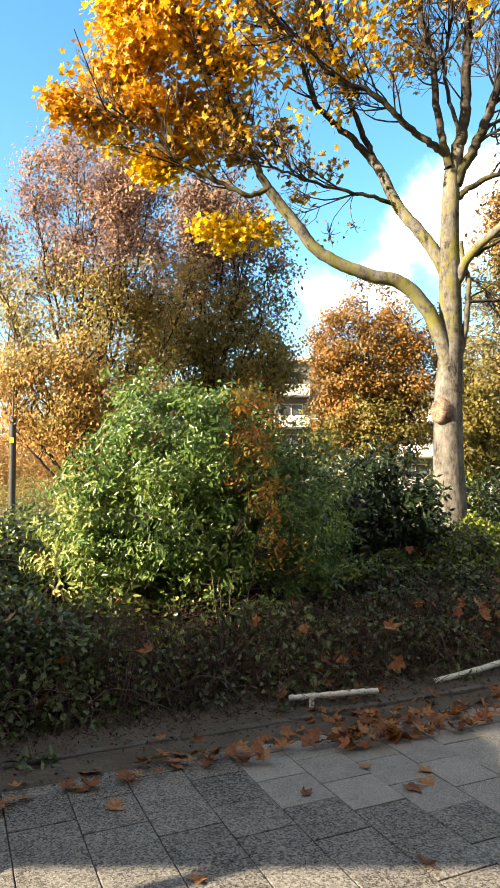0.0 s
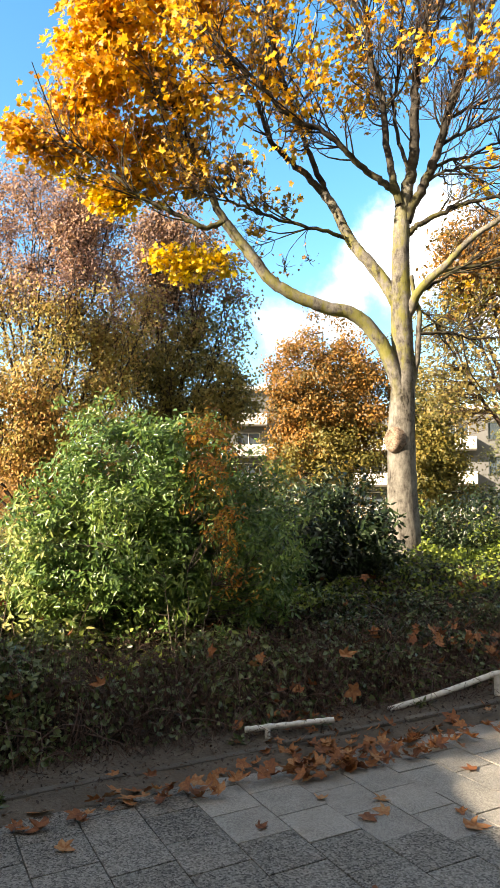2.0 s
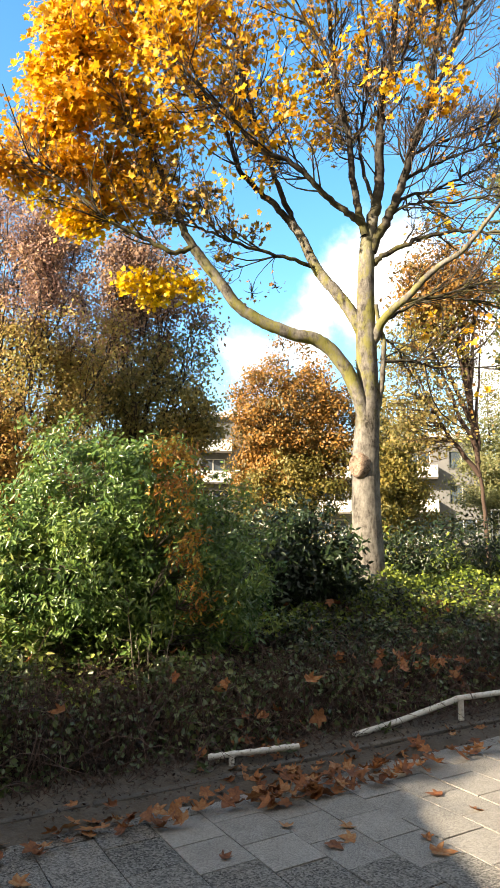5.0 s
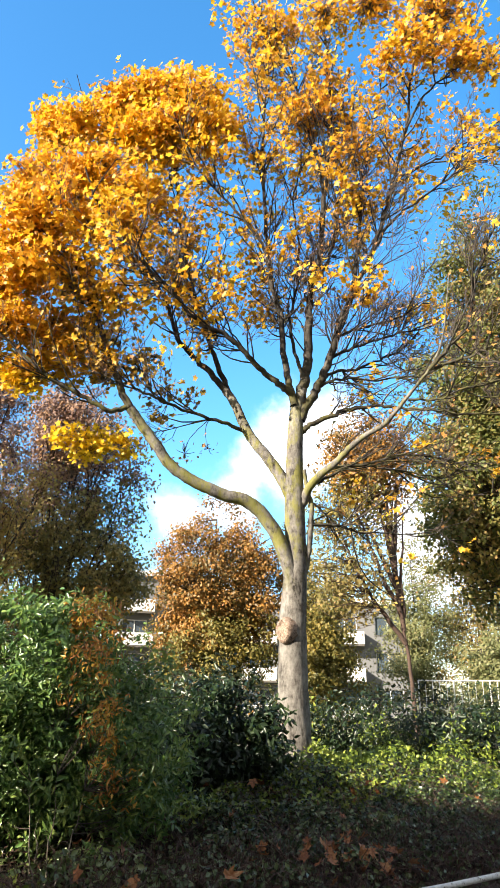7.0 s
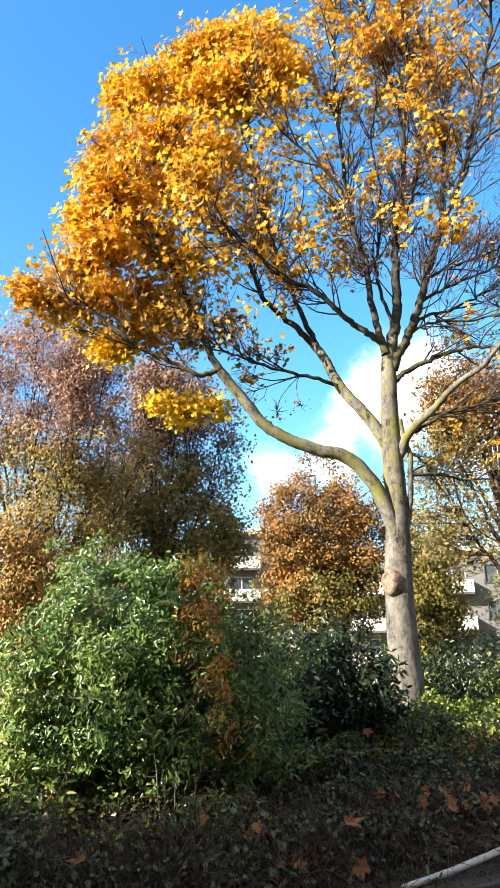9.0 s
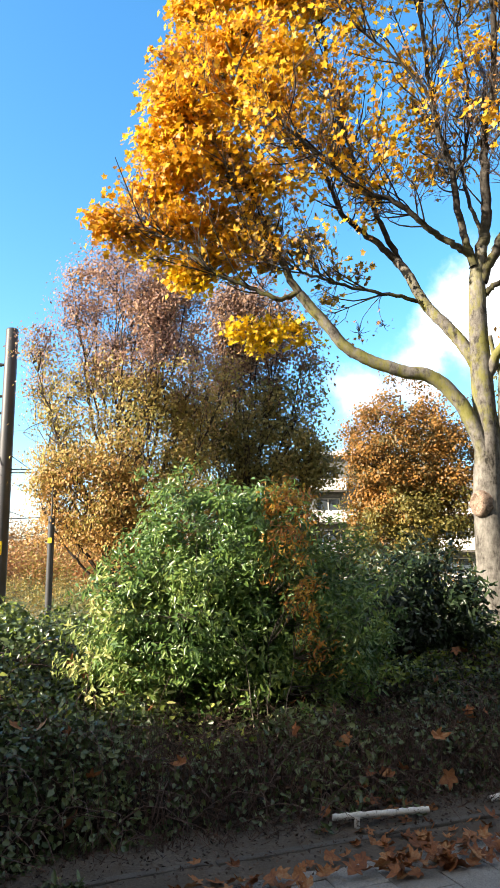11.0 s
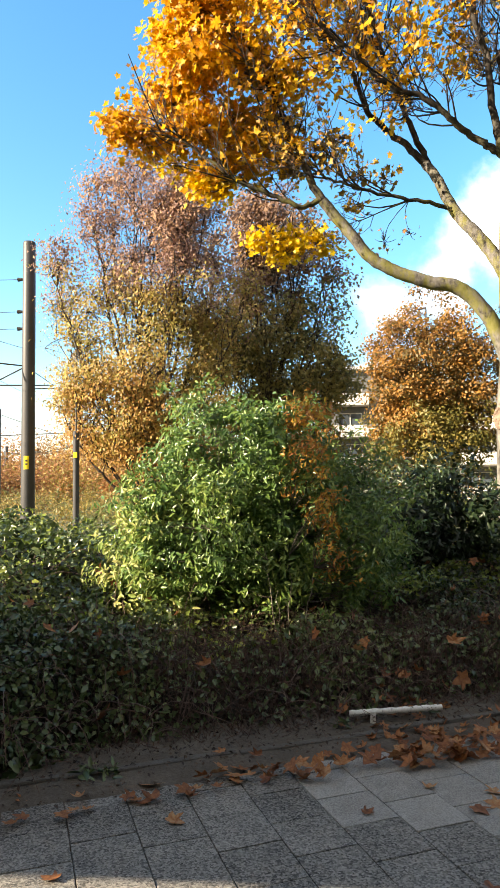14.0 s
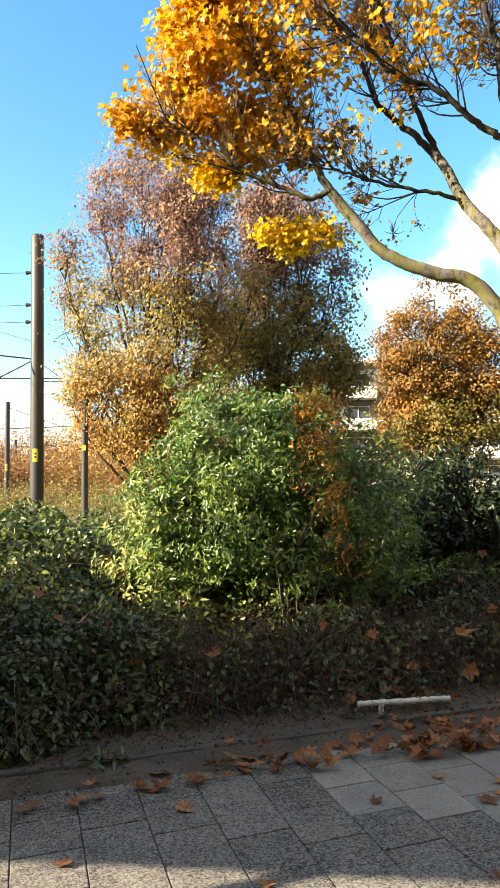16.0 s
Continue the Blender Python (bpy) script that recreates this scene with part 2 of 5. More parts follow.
PURPLE = leaf_mat("purple_brown", [(0.12, 0.065, 0.075), (0.28, 0.17, 0.155), (0.45, 0.28, 0.2), (0.58, 0.36, 0.17)], 0.55, 0.38, 0.6)
AMBER = leaf_mat("amber_leaves", [(0.24, 0.13, 0.06), (0.38, 0.25, 0.085), (0.44, 0.36, 0.1), (0.26, 0.28, 0.075)], 0.5, 0.36, 0.6)
RUSSET = leaf_mat("russet_leaves", [(0.3, 0.15, 0.06), (0.48, 0.26, 0.09), (0.55, 0.34, 0.1), (0.46, 0.4, 0.1)], 0.5, 0.36, 0.7)
DUSKY = leaf_mat("dusky_leaves", [(0.1, 0.06, 0.06), (0.21, 0.13, 0.11), (0.33, 0.2, 0.13), (0.44, 0.28, 0.13)], 0.55, 0.34, 0.6)
DEEP_OLIVE = leaf_mat("deep_olive_leaves", [(0.09, 0.095, 0.045), (0.19, 0.18, 0.065), (0.31, 0.26, 0.085), (0.45, 0.34, 0.12)], 0.5, 0.36, 0.5)
OLIVE = leaf_mat("olive_leaves", [(0.11, 0.11, 0.045), (0.22, 0.19, 0.065), (0.34, 0.26, 0.09), (0.44, 0.3, 0.12)], 0.5, 0.36, 0.5)
RUST = leaf_mat("rust_leaves", [(0.05, 0.065, 0.02), (0.15, 0.1, 0.028), (0.36, 0.17, 0.035), (0.5, 0.26, 0.06)], 0.5, 0.28, 0.4)
GREENBROWN = leaf_mat("green_brown_leaves", [(0.045, 0.07, 0.018), (0.1, 0.125, 0.028), (0.18, 0.17, 0.042), (0.3, 0.18, 0.06)], 0.5, 0.32, 0.3)
WILLOW = leaf_mat("pale_green_leaves", [(0.1, 0.12, 0.045), (0.16, 0.18, 0.07), (0.23, 0.23, 0.095), (0.3, 0.26, 0.12)], 0.5, 0.3, 0.4)
LIME_OLIVE = leaf_mat("olive_lime_leaves", [(0.08, 0.09, 0.025), (0.15, 0.145, 0.035), (0.25, 0.2, 0.045), (0.36, 0.25, 0.06)], 0.5, 0.34, 0.5)

BARK = bark_mat("maple_bark", [(0.39, (0.022, 0.02, 0.018)), (0.45, (0.09, 0.083, 0.075)), (0.52, (0.155, 0.146, 0.133)), (0.62, (0.235, 0.223, 0.205))], 0.12, 0.75)
# upper limbs and twigs: bark darkened to look shaded against the sky
SHADED_LIMB_BARK = bark_mat("shaded_limb_bark", [(0.4, (0.014, 0.012, 0.011)), (0.5, (0.036, 0.032, 0.028)), (0.62, (0.095, 0.085, 0.073))], 0.3, 0.35, 4.0, 7.0)
TWIG = rough_mat("twig_bark", [(0.3, (0.035, 0.027, 0.025)), (0.7, (0.13, 0.105, 0.095))], 6, 60, 0.85, 0.3)
DARK_BARK = rough_mat("dark_bark", [(0.3, (0.025, 0.02, 0.018)), (0.7, (0.085, 0.066, 0.055))], 3, 50, 0.9, 0.5)
RED_BARK = rough_mat("reddish_bark", [(0.3, (0.035, 0.022, 0.018)), (0.7, (0.1, 0.066, 0.052))], 3, 50, 0.9, 0.5)
SCRUB = leaf_mat("russet_scrub", [(0.16, 0.085, 0.05), (0.32, 0.155, 0.07), (0.44, 0.22, 0.085), (0.46, 0.32, 0.13)], 0.6, 0.25, 0.15)
STEM = rough_mat("bramble_stem", [(0.3, (0.035, 0.019, 0.017)), (0.7, (0.15, 0.092, 0.072))], 8, 60, 0.7, 0.2)
PALE_STEM = rough_mat("pale_stem", [(0.3, (0.1, 0.085, 0.065)), (0.7, (0.27, 0.235, 0.19))], 8, 60, 0.7, 0.2)
CUT = rough_mat("cut_wood", [(0.38, (0.05, 0.034, 0.026)), (0.47, (0.2, 0.14, 0.105)), (0.62, (0.36, 0.28, 0.225))], 20, 80, 0.9, 1.0)

TILE_DARK = speckle_mat("aggregate_slab", (0.022, 0.021, 0.02), (0.28, 0.268, 0.245), 125, 0.62)
TILE_LIGHT = speckle_mat("smooth_slab", (0.125, 0.12, 0.112), (0.37, 0.355, 0.33), 230, 0.6, 0.85, 0.1)
JOINT = rough_mat("joint_sand", [(0.3, (0.045, 0.04, 0.034)), (0.7, (0.11, 0.1, 0.085))], 12, 120, 0.95, 0.5)
DIRT = rough_mat("garden_soil", [(0.25, (0.05, 0.04, 0.032)), (0.5, (0.1, 0.084, 0.068)), (0.75, (0.18, 0.155, 0.13))], 2.4, 45, 0.95, 0.8, 0.02)
# nearly black, to stand for the shade inside the hedge
UNDERGROWTH_SHADE = rough_mat("undergrowth_shade", [(0.3, (0.012, 0.009, 0.007)), (0.7, (0.042, 0.03, 0.02))], 5, 40, 0.95, 0.8, 0.03)
GRASS_GROUND = rough_mat("rough_ground", [(0.3, (0.06, 0.07, 0.025)), (0.55, (0.13, 0.12, 0.05)), (0.8, (0.22, 0.17, 0.08))], 0.5, 9, 0.95, 0.6, 0.05)
KERB = rough_mat("edging_concrete", [(0.3, (0.055, 0.05, 0.044)), (0.75, (0.15, 0.14, 0.125))], 5, 80, 0.9, 0.4)
WHITE_PAINT = rough_mat("chipped_white_paint", [(0.38, (0.1, 0.08, 0.06)), (0.44, (0.62, 0.62, 0.6)), (0.7, (0.84, 0.84, 0.82))], 22, 70, 0.5, 0.3, 0.003)
POLE_STEEL = rough_mat("dark_mast_steel", [(0.3, (0.04, 0.042, 0.048)), (0.7, (0.075, 0.078, 0.086))], 1.2, 30, 0.5, 0.1, 0.003, 0.2)
WIRE = plain_mat("wire_metal", (0.06, 0.06, 0.06), 0.5, 0.4)
SIGN_YELLOW = plain_mat("yellow_plate", (0.75, 0.6, 0.03), 0.5)
SIGN_DARK = plain_mat("dark_print", (0.05, 0.05, 0.05), 0.6)
PLATFORM = rough_mat("platform_concrete", [(0.3, (0.09, 0.083, 0.072)), (0.7, (0.16, 0.148, 0.132))], 0.8, 20, 0.9, 0.2)
# cool grey wall colour, toned so the front looks shaded
FACADE = rough_mat("shade_toned_facade", [(0.3, (0.12, 0.123, 0.128)), (0.7, (0.175, 0.178, 0.182))], 0.6, 14, 0.9, 0.3)
WHITE_PANEL = plain_mat("white_panel", (0.6, 0.6, 0.59), 0.6, 0, 0.05)
ROOF = plain_mat("roof_felt", (0.1, 0.1, 0.105), 0.9)
DARK_BRICK = rough_mat("dark_brick", [(0.3, (0.1, 0.06, 0.045)), (0.7, (0.17, 0.11, 0.085))], 1.2, 16, 0.9, 0.3)
WALL_RENDER = rough_mat("grey_render", [(0.3, (0.3, 0.29, 0.27)), (0.7, (0.42, 0.41, 0.39))], 1.5, 40, 0.9, 0.3)


def glass_mat():
    m, n, l, b = shader("window_glass", 0.08, 0, 0.8)
    r = ramp_node(n, [(0.3, (0.03, 0.04, 0.05)), (0.7, (0.09, 0.12, 0.15))])
    l.new(noise_node(n, l, 0.5, 2).outputs["Fac"], r.inputs[0])
    l.new(r.outputs[0], b.inputs["Base Color"])
    return m


GLASS = glass_mat()


# ---- builders ----
rng = np.random.default_rng(7)
UP = np.array((0.0, 0.0, 1.0))


def root_at(ob):
    p = Vector(ob.location)
    while ob.parent:
        ob = ob.parent
        p = p + Vector(ob.location)
    return np.array(p)


def thing(name, at, label, category, group="", kind=""):
    """The Empty at a thing's base; its parts hang under it."""
    ob = new(name)
    ob.location = at
    return tagged(ob, label, category, group, kind)


def mesh_from(name, v, f, mat, smooth=False):
    """A mesh from an array of points and an array (or list) of faces."""
    me = bpy.data.meshes.new(name)
    if isinstance(f, np.ndarray):
        k = f.shape[1]
        me.vertices.add(len(v))
        me.vertices.foreach_set("co", np.ascontiguousarray(v, dtype=np.float32).ravel())
        me.loops.add(f.size)
        me.loops.foreach_set("vertex_index", np.ascontiguousarray(f, dtype=np.int32).ravel())
        me.polygons.add(len(f))
        me.polygons.foreach_set("loop_start", np.arange(0, f.size, k, dtype=np.int32))
        if smooth:
            me.polygons.foreach_set("use_smooth", np.ones(len(f), dtype=bool))
        me.update(calc_edges=True)
    else:
        me.from_pydata([tuple(p) for p in v], [], f)
        if smooth:
            me.polygons.foreach_set("use_smooth", np.ones(len(f), dtype=bool))
    me.materials.append(mat)
    return me


def mesh_part(name, v, f, mat, parent=None, label="", smooth=False, kind=""):
    """World points become one mesh object under its thing."""
    base = root_at(parent) if parent else np.zeros(3)
    ob = new(name, mesh_from(name, np.asarray(v, float) - base, f, mat, smooth))
    ob.parent = parent
    return tagged(ob, label, kind=kind)


def part(name, bm, mat, parent, label=""):
    """Links a bmesh in world points as one mesh object under a thing or a part."""
    me = bpy.data.meshes.new(name)
    bm.to_mesh(me)
    bm.free()
    me.transform(Matrix.Translation(-Vector(root_at(parent)) if parent else (0, 0, 0)))
    me.materials.append(mat)
    ob = new(name, me)
    ob.parent = parent
    return tagged(ob, label)


def box(bm, lo, hi, turn=None, bevel=0.0):
    c = [(a + b) / 2 for a, b in zip(lo, hi)]
    m = Matrix.Translation(c) @ Matrix.Diagonal((*[b - a for a, b in zip(lo, hi)], 1))
    r = bmesh.ops.create_cube(bm, size=1, matrix=(turn @ m) if turn else m)
    if bevel:
        es = list({e for vv in r["verts"] for e in vv.link_edges})
        bmesh.ops.bevel(bm, geom=es, offset=bevel, segments=2, affect="EDGES", profile=0.6)
    return bm


def smooth_line(pts, steps):
    """A curve through the points, evenly cut (Catmull-Rom)."""
    p = np.asarray(pts, float)
    p = np.vstack([2 * p[0] - p[1], p, 2 * p[-1] - p[-2]])
    out = []
    for i in range(1, len(p) - 2):
        for k in range(steps):
            t = k / steps
            a, b, c, d = p[i - 1], p[i], p[i + 1], p[i + 2]
            out.append(0.5 * (2 * b + (c - a) * t + (2 * a - 5 * b + 4 * c - d) * t * t + (3 * b - a - 3 * c + d) * t ** 3))
    out.append(p[-2])
    return np.array(out)


def tubes(lines, sides=4):
    """Round tapered tubes: lines of (points, radii). Returns points and quads."""
    vs, fs, base = [], [], 0
    ang = np.arange(sides) * 2 * np.pi / sides
    for pts, rad in lines:
        pts, rad = np.asarray(pts, float), np.asarray(rad, float)
        t = np.gradient(pts, axis=0)
        t /= np.linalg.norm(t, axis=1, keepdims=True) + 1e-9
        ref = np.where(np.abs(t[:, 2:3]) > 0.9, np.array([[1.0, 0, 0]]), np.array([[0, 0, 1.0]]))
        a = np.cross(t, ref)
        a /= np.linalg.norm(a, axis=1, keepdims=True) + 1e-9
        for i in range(1, len(a)):
            a[i] = a[i - 1] - t[i] * (a[i - 1] @ t[i])
            a[i] /= np.linalg.norm(a[i]) + 1e-9
        b = np.cross(t, a)
        ring = pts[:, None] + rad[:, None, None] * (np.cos(ang)[None, :, None] * a[:, None] + np.sin(ang)[None, :, None] * b[:, None])
        vs.append(ring.reshape(-1, 3))
        m = len(pts)
        i, k = np.meshgrid(np.arange(m - 1), np.arange(sides), indexing="ij")
        q = np.stack([i * sides + k, i * sides + (k + 1) % sides, (i + 1) * sides + (k + 1) % sides, (i + 1) * sides + k], -1).reshape(-1, 4)
        fs.append(q + base)
        base += m * sides
    return np.vstack(vs), np.vstack(fs)


# leaf blades, one metre long along y, lying in xy
def maple_blade(half, centre=0.38, cup=0.1):
    out = [(x, y, cup * abs(x)) for x, y in half] + [(-x, y, cup * abs(x)) for x, y in reversed(half[1:-1])]
    k = len(out)
    return np.array(out + [(0, centre, 0)]), np.array([(i, (i + 1) % k, k) for i in range(k)])


MAPLE = (np.array([(0, 0.12, 0), (0.46, 0.02, 0.1), (0.34, 0.3, 0.05), (0.62, 0.6, 0.14), (0.29, 0.64, 0.03), (0, 1, -0.06), (-0.29, 0.64, 0.03), (-0.62, 0.6, 0.14), (-0.34, 0.3, 0.05), (-0.46, 0.02, 0.1)]), np.array([(0, k, k + 1) for k in range(1, 9)]))
MAPLE_FINE = maple_blade([(0, 0.02), (0.2, -0.04), (0.47, 0.04), (0.4, 0.17), (0.36, 0.27), (0.52, 0.36), (0.66, 0.6), (0.46, 0.55), (0.3, 0.5), (0.24, 0.62), (0.18, 0.76), (0, 1)], 0.36, 0.14)
OVAL = (np.array([(0, 0, 0), (0.19, 0.3, 0.06), (0.15, 0.68, 0.05), (0, 1, -0.05), (-0.15, 0.68, 0.05), (-0.19, 0.3, 0.06)]), np.array([(0, 1, 2, 3), (0, 3, 4, 5)]))
ROUND = (np.array([(0, 0, 0), (0.34, 0.28, 0.08), (0.22, 0.68, 0.05), (0, 1, -0.06), (-0.22, 0.68, 0.05), (-0.34, 0.28, 0.08)]), np.array([(0, 1, 2, 3), (0, 3, 4, 5)]))
ELDER = (np.array([(0, 0, 0), (0.17, 0.32, 0.06), (0.13, 0.68, 0.02), (0, 1, -0.1), (-0.13, 0.68, 0.02), (-0.17, 0.32, 0.06)]), np.array([(0, 1, 2, 3), (0, 3, 4, 5)]))
SCRAP = (np.array([(0, 0, 0), (0.3, 0.5, 0.1), (0, 1, 0), (-0.3, 0.5, 0.1)]), np.array([(0, 1, 2), (0, 2, 3)]))


def unit(a):
    return a / (np.linalg.norm(a, axis=-1, keepdims=True) + 1e-9)


def leaves(blade, pos, size, normal=None, loose=0.7, droop=0.4):
    """Blades at the places given, their faces near the normals, tips drooping. Returns points and faces."""
    bv, bf = blade
    n = len(pos)
    nrm = unit((normal if normal is not None else np.tile(UP, (n, 1))) + rng.normal(0, loose, (n, 3)))
    tip = rng.normal(0, 1, (n, 3))
    tip[:, 2] -= droop
    tip = unit(tip - nrm * (tip * nrm).sum(1, keepdims=True))
    side = np.cross(tip, nrm)
    s = (np.asarray(size) * np.ones(n))[:, None, None]
    v = pos[:, None] + s * (bv[None, :, 0:1] * side[:, None] + bv[None, :, 1:2] * tip[:, None] + bv[None, :, 2:3] * nrm[:, None])
    f = bf[None] + (np.arange(n) * len(bv))[:, None, None]
    return v.reshape(-1, 3), f.reshape(-1, bf.shape[1])


def in_ball(n, shell=0.45):
    d = unit(rng.normal(0, 1, (n, 3)))
    return d * rng.random((n, 1)) ** shell


def twig_lines(starts, ends, r0, r1, sag=0.1, steps=4):
    out = []
    for a, b in zip(starts, ends):
        a, b = np.asarray(a), np.asarray(b)
        length = np.linalg.norm(b - a)
        t = np.linspace(0, 1, steps + 1)[:, None]
        side = rng.normal(0, 0.09 * length, 3)
        mid = np.sin(t * np.pi) * (side + UP * sag * length)
        out.append((a + (b - a) * t + mid, r0 + (r1 - r0) * t[:, 0]))
    return out


# ---- ground ----
def ground():
    bm = bmesh.new()
    bmesh.ops.create_grid(bm, x_segments=60, y_segments=60, size=1500, matrix=Matrix.Translation((0, 0, -0.04)))
    ob = part("ground", bm, GRASS_GROUND, None)
    tagged(ob, "rough autumn grass and bare earth running to the horizon", "ground", kind="structure")


ground()

# The pavement lies aslant: a runs across the slabs towards the viewer, b along the pavement's edge.
ORG = np.array((0.03, 3.5455))
AX_A = np.array((math.cos(radians(-66.05)), math.sin(radians(-66.05))))
AX_B = np.array((-AX_A[1], AX_A[0]))
SLAB = 0.30
EDGE_A = -0.45


def lay(a, b):
    return ORG + AX_A * a + AX_B * b


def strip(name, a0, a1, b0, b1, z0, z1, mat, label, category):
    bm = bmesh.new()
    turn = Matrix.Translation((ORG[0], ORG[1], 0)) @ Matrix.Rotation(radians(-66.05), 4, "Z")
    box(bm, (a0, b0, z0), (a1, b1, z1), turn)
    return tagged(part(name, bm, mat, None), label, category, kind="structure")


def slab_mesh(name, w, mat):
    bm = bmesh.new()
    box(bm, (-w / 2, -SLAB / 2 + 0.0025, -0.05), (w / 2, SLAB / 2 - 0.0025, 0.0), None, 0.004)
    me = bpy.data.meshes.new(name)
    bm.to_mesh(me)
    bm.free()
    me.materials.append(mat)
    return me


def pavement():
    bed = strip("pavement", EDGE_A - 0.02, 9.0, -9.0, 9.0, -0.06, -0.012, JOINT, "pavement of square concrete slabs in half bond, sandy joints", "pavement")
    full = [slab_mesh("slab", SLAB - 0.005, TILE_DARK), slab_mesh("slab", SLAB - 0.005, TILE_LIGHT)]
    cut = [slab_mesh("slab", SLAB / 2 - 0.005, TILE_DARK), slab_mesh("slab", SLAB / 2 - 0.005, TILE_LIGHT)]
    rnd = random.Random(4)
    far_v, far_f = [], []
    for col in range(-30, 30):
        stagger = (col % 2) * 0.5
        for row in range(-2, 30):
            u0 = row + stagger
            half = u0 < -1.5
            mid_u = (-1.25 if half else u0 + 0.5) * SLAB
            mid_v = (col + 0.5) * SLAB
            pale = col >= 0 and u0 + 1 <= 1.0 + 0.5 * col + 0.01
            p = lay(mid_u, mid_v)
            near = -8 <= col <= 11 and row <= 11
            tilt = (rnd.uniform(-0.35, 0.35), rnd.uniform(-0.35, 0.35), rnd.uniform(-0.4, 0.4))
            m = pose(p[0], p[1], rnd.uniform(-0.0035, 0.002), tilt[0], tilt[1], -66.05 + tilt[2])
            if near:
                ob = new("slab", (cut if half else full)[1 if pale else 0])
                ob.matrix_basis = m
                ob.parent = bed
            else:
                q = [m @ Vector((x, y, 0)) for x, y in ((-0.146, -0.146), (0.146, -0.146), (0.146, 0.146), (-0.146, 0.146))]
                far_f.append([len(far_v) + i for i in range(4)])
                far_v += [tuple(c) for c in q]
    mesh_part("slabs", np.array(far_v), np.array(far_f), TILE_DARK, bed, "more slabs of the same paving", kind="stuff")


def verge():
    """Bare soil between the slabs and the planting, heaped unevenly, with a half-buried concrete edging."""
    bm = bmesh.new()
    na, nb = 40, 170
    for i in range(na + 1):
        for j in range(nb + 1):
            a, b = EDGE_A + 0.06 - 4.2 * i / na, -7.0 + 17.0 * j / nb
            p = lay(a, b)
            h = 0.014 + 0.03 * min(1, i / 6) * (0.7 + noise.noise((p[0] * 2.1, p[1] * 2.1, 0))) + 0.012 * noise.noise((p[0] * 9, p[1] * 9, 1))
            wob = 0.05 * noise.noise((p[0] * 2.7, 5, 0)) if i == 0 else 0
            q = lay(a + wob, b)
            bm.verts.new((q[0], q[1], h if i else -0.006))
    bm.verts.ensure_lookup_table()
    for i in range(na):
        for j in range(nb):
            k = i * (nb + 1) + j
            bm.faces.new([bm.verts[k], bm.verts[k + 1], bm.verts[k + nb + 2], bm.verts[k + nb + 1]])
    for f in bm.faces:
        f.smooth = True
    tagged(part("soil_strip", bm, DIRT, None), "bare trodden soil between paving and planting", "soil", kind="structure")
    kerb = thing("edging", (*lay(EDGE_A - 0.2, 0), 0), "half-buried concrete edging strip, dirty and uneven", "kerb", kind="structure")
    rnd = random.Random(8)
    for k in range(-5, 9):
        bm = bmesh.new()
        box(bm, (-0.03, -0.49, -0.1), (0.03, 0.49, 0.0), None, 0.012)
        p = lay(EDGE_A - 0.2 + rnd.uniform(-0.012, 0.012), k + 0.3)
        bm.transform(pose(p[0], p[1], 0.043 + rnd.uniform(-0.016, 0.008), rnd.uniform(-0.6, 0.6), 0, -66.05 + rnd.uniform(-0.7, 0.7)))
        part("edging_block", bm, KERB, kerb)


verge()


# ---- hedge: bramble and ivy on a rising bed ----
def hedge_height(x, y):
    """Height of the planting over the ground at x, y (arrays)."""
    d = np.stack([x - ORG[0], y - ORG[1]], -1)
    n = -(d @ AX_A) + EDGE_A       # metres beyond the slabs' edge
    s = d @ AX_B
    foot = 0.46 - 0.42 * np.clip((-1.0 - s) / 0.9, 0, 1)
    front = np.clip((n - foot) / 0.45, 0, 1)
    front = front * front * (3 - 2 * front)
    left = np.clip((-0.1 - s) / 1.5, 0, 1)
    low = 0.34 + 0.38 * left
    back = np.clip((n - foot - 0.45) / 3.2, 0, 1)
    return front * (low + back * (0.54 - 0.06 * left))


def hedge_noise(x, y, k, seed):
    return np.array([noise.noise((px * k, py * k, seed)) for px, py in zip(x, y)])


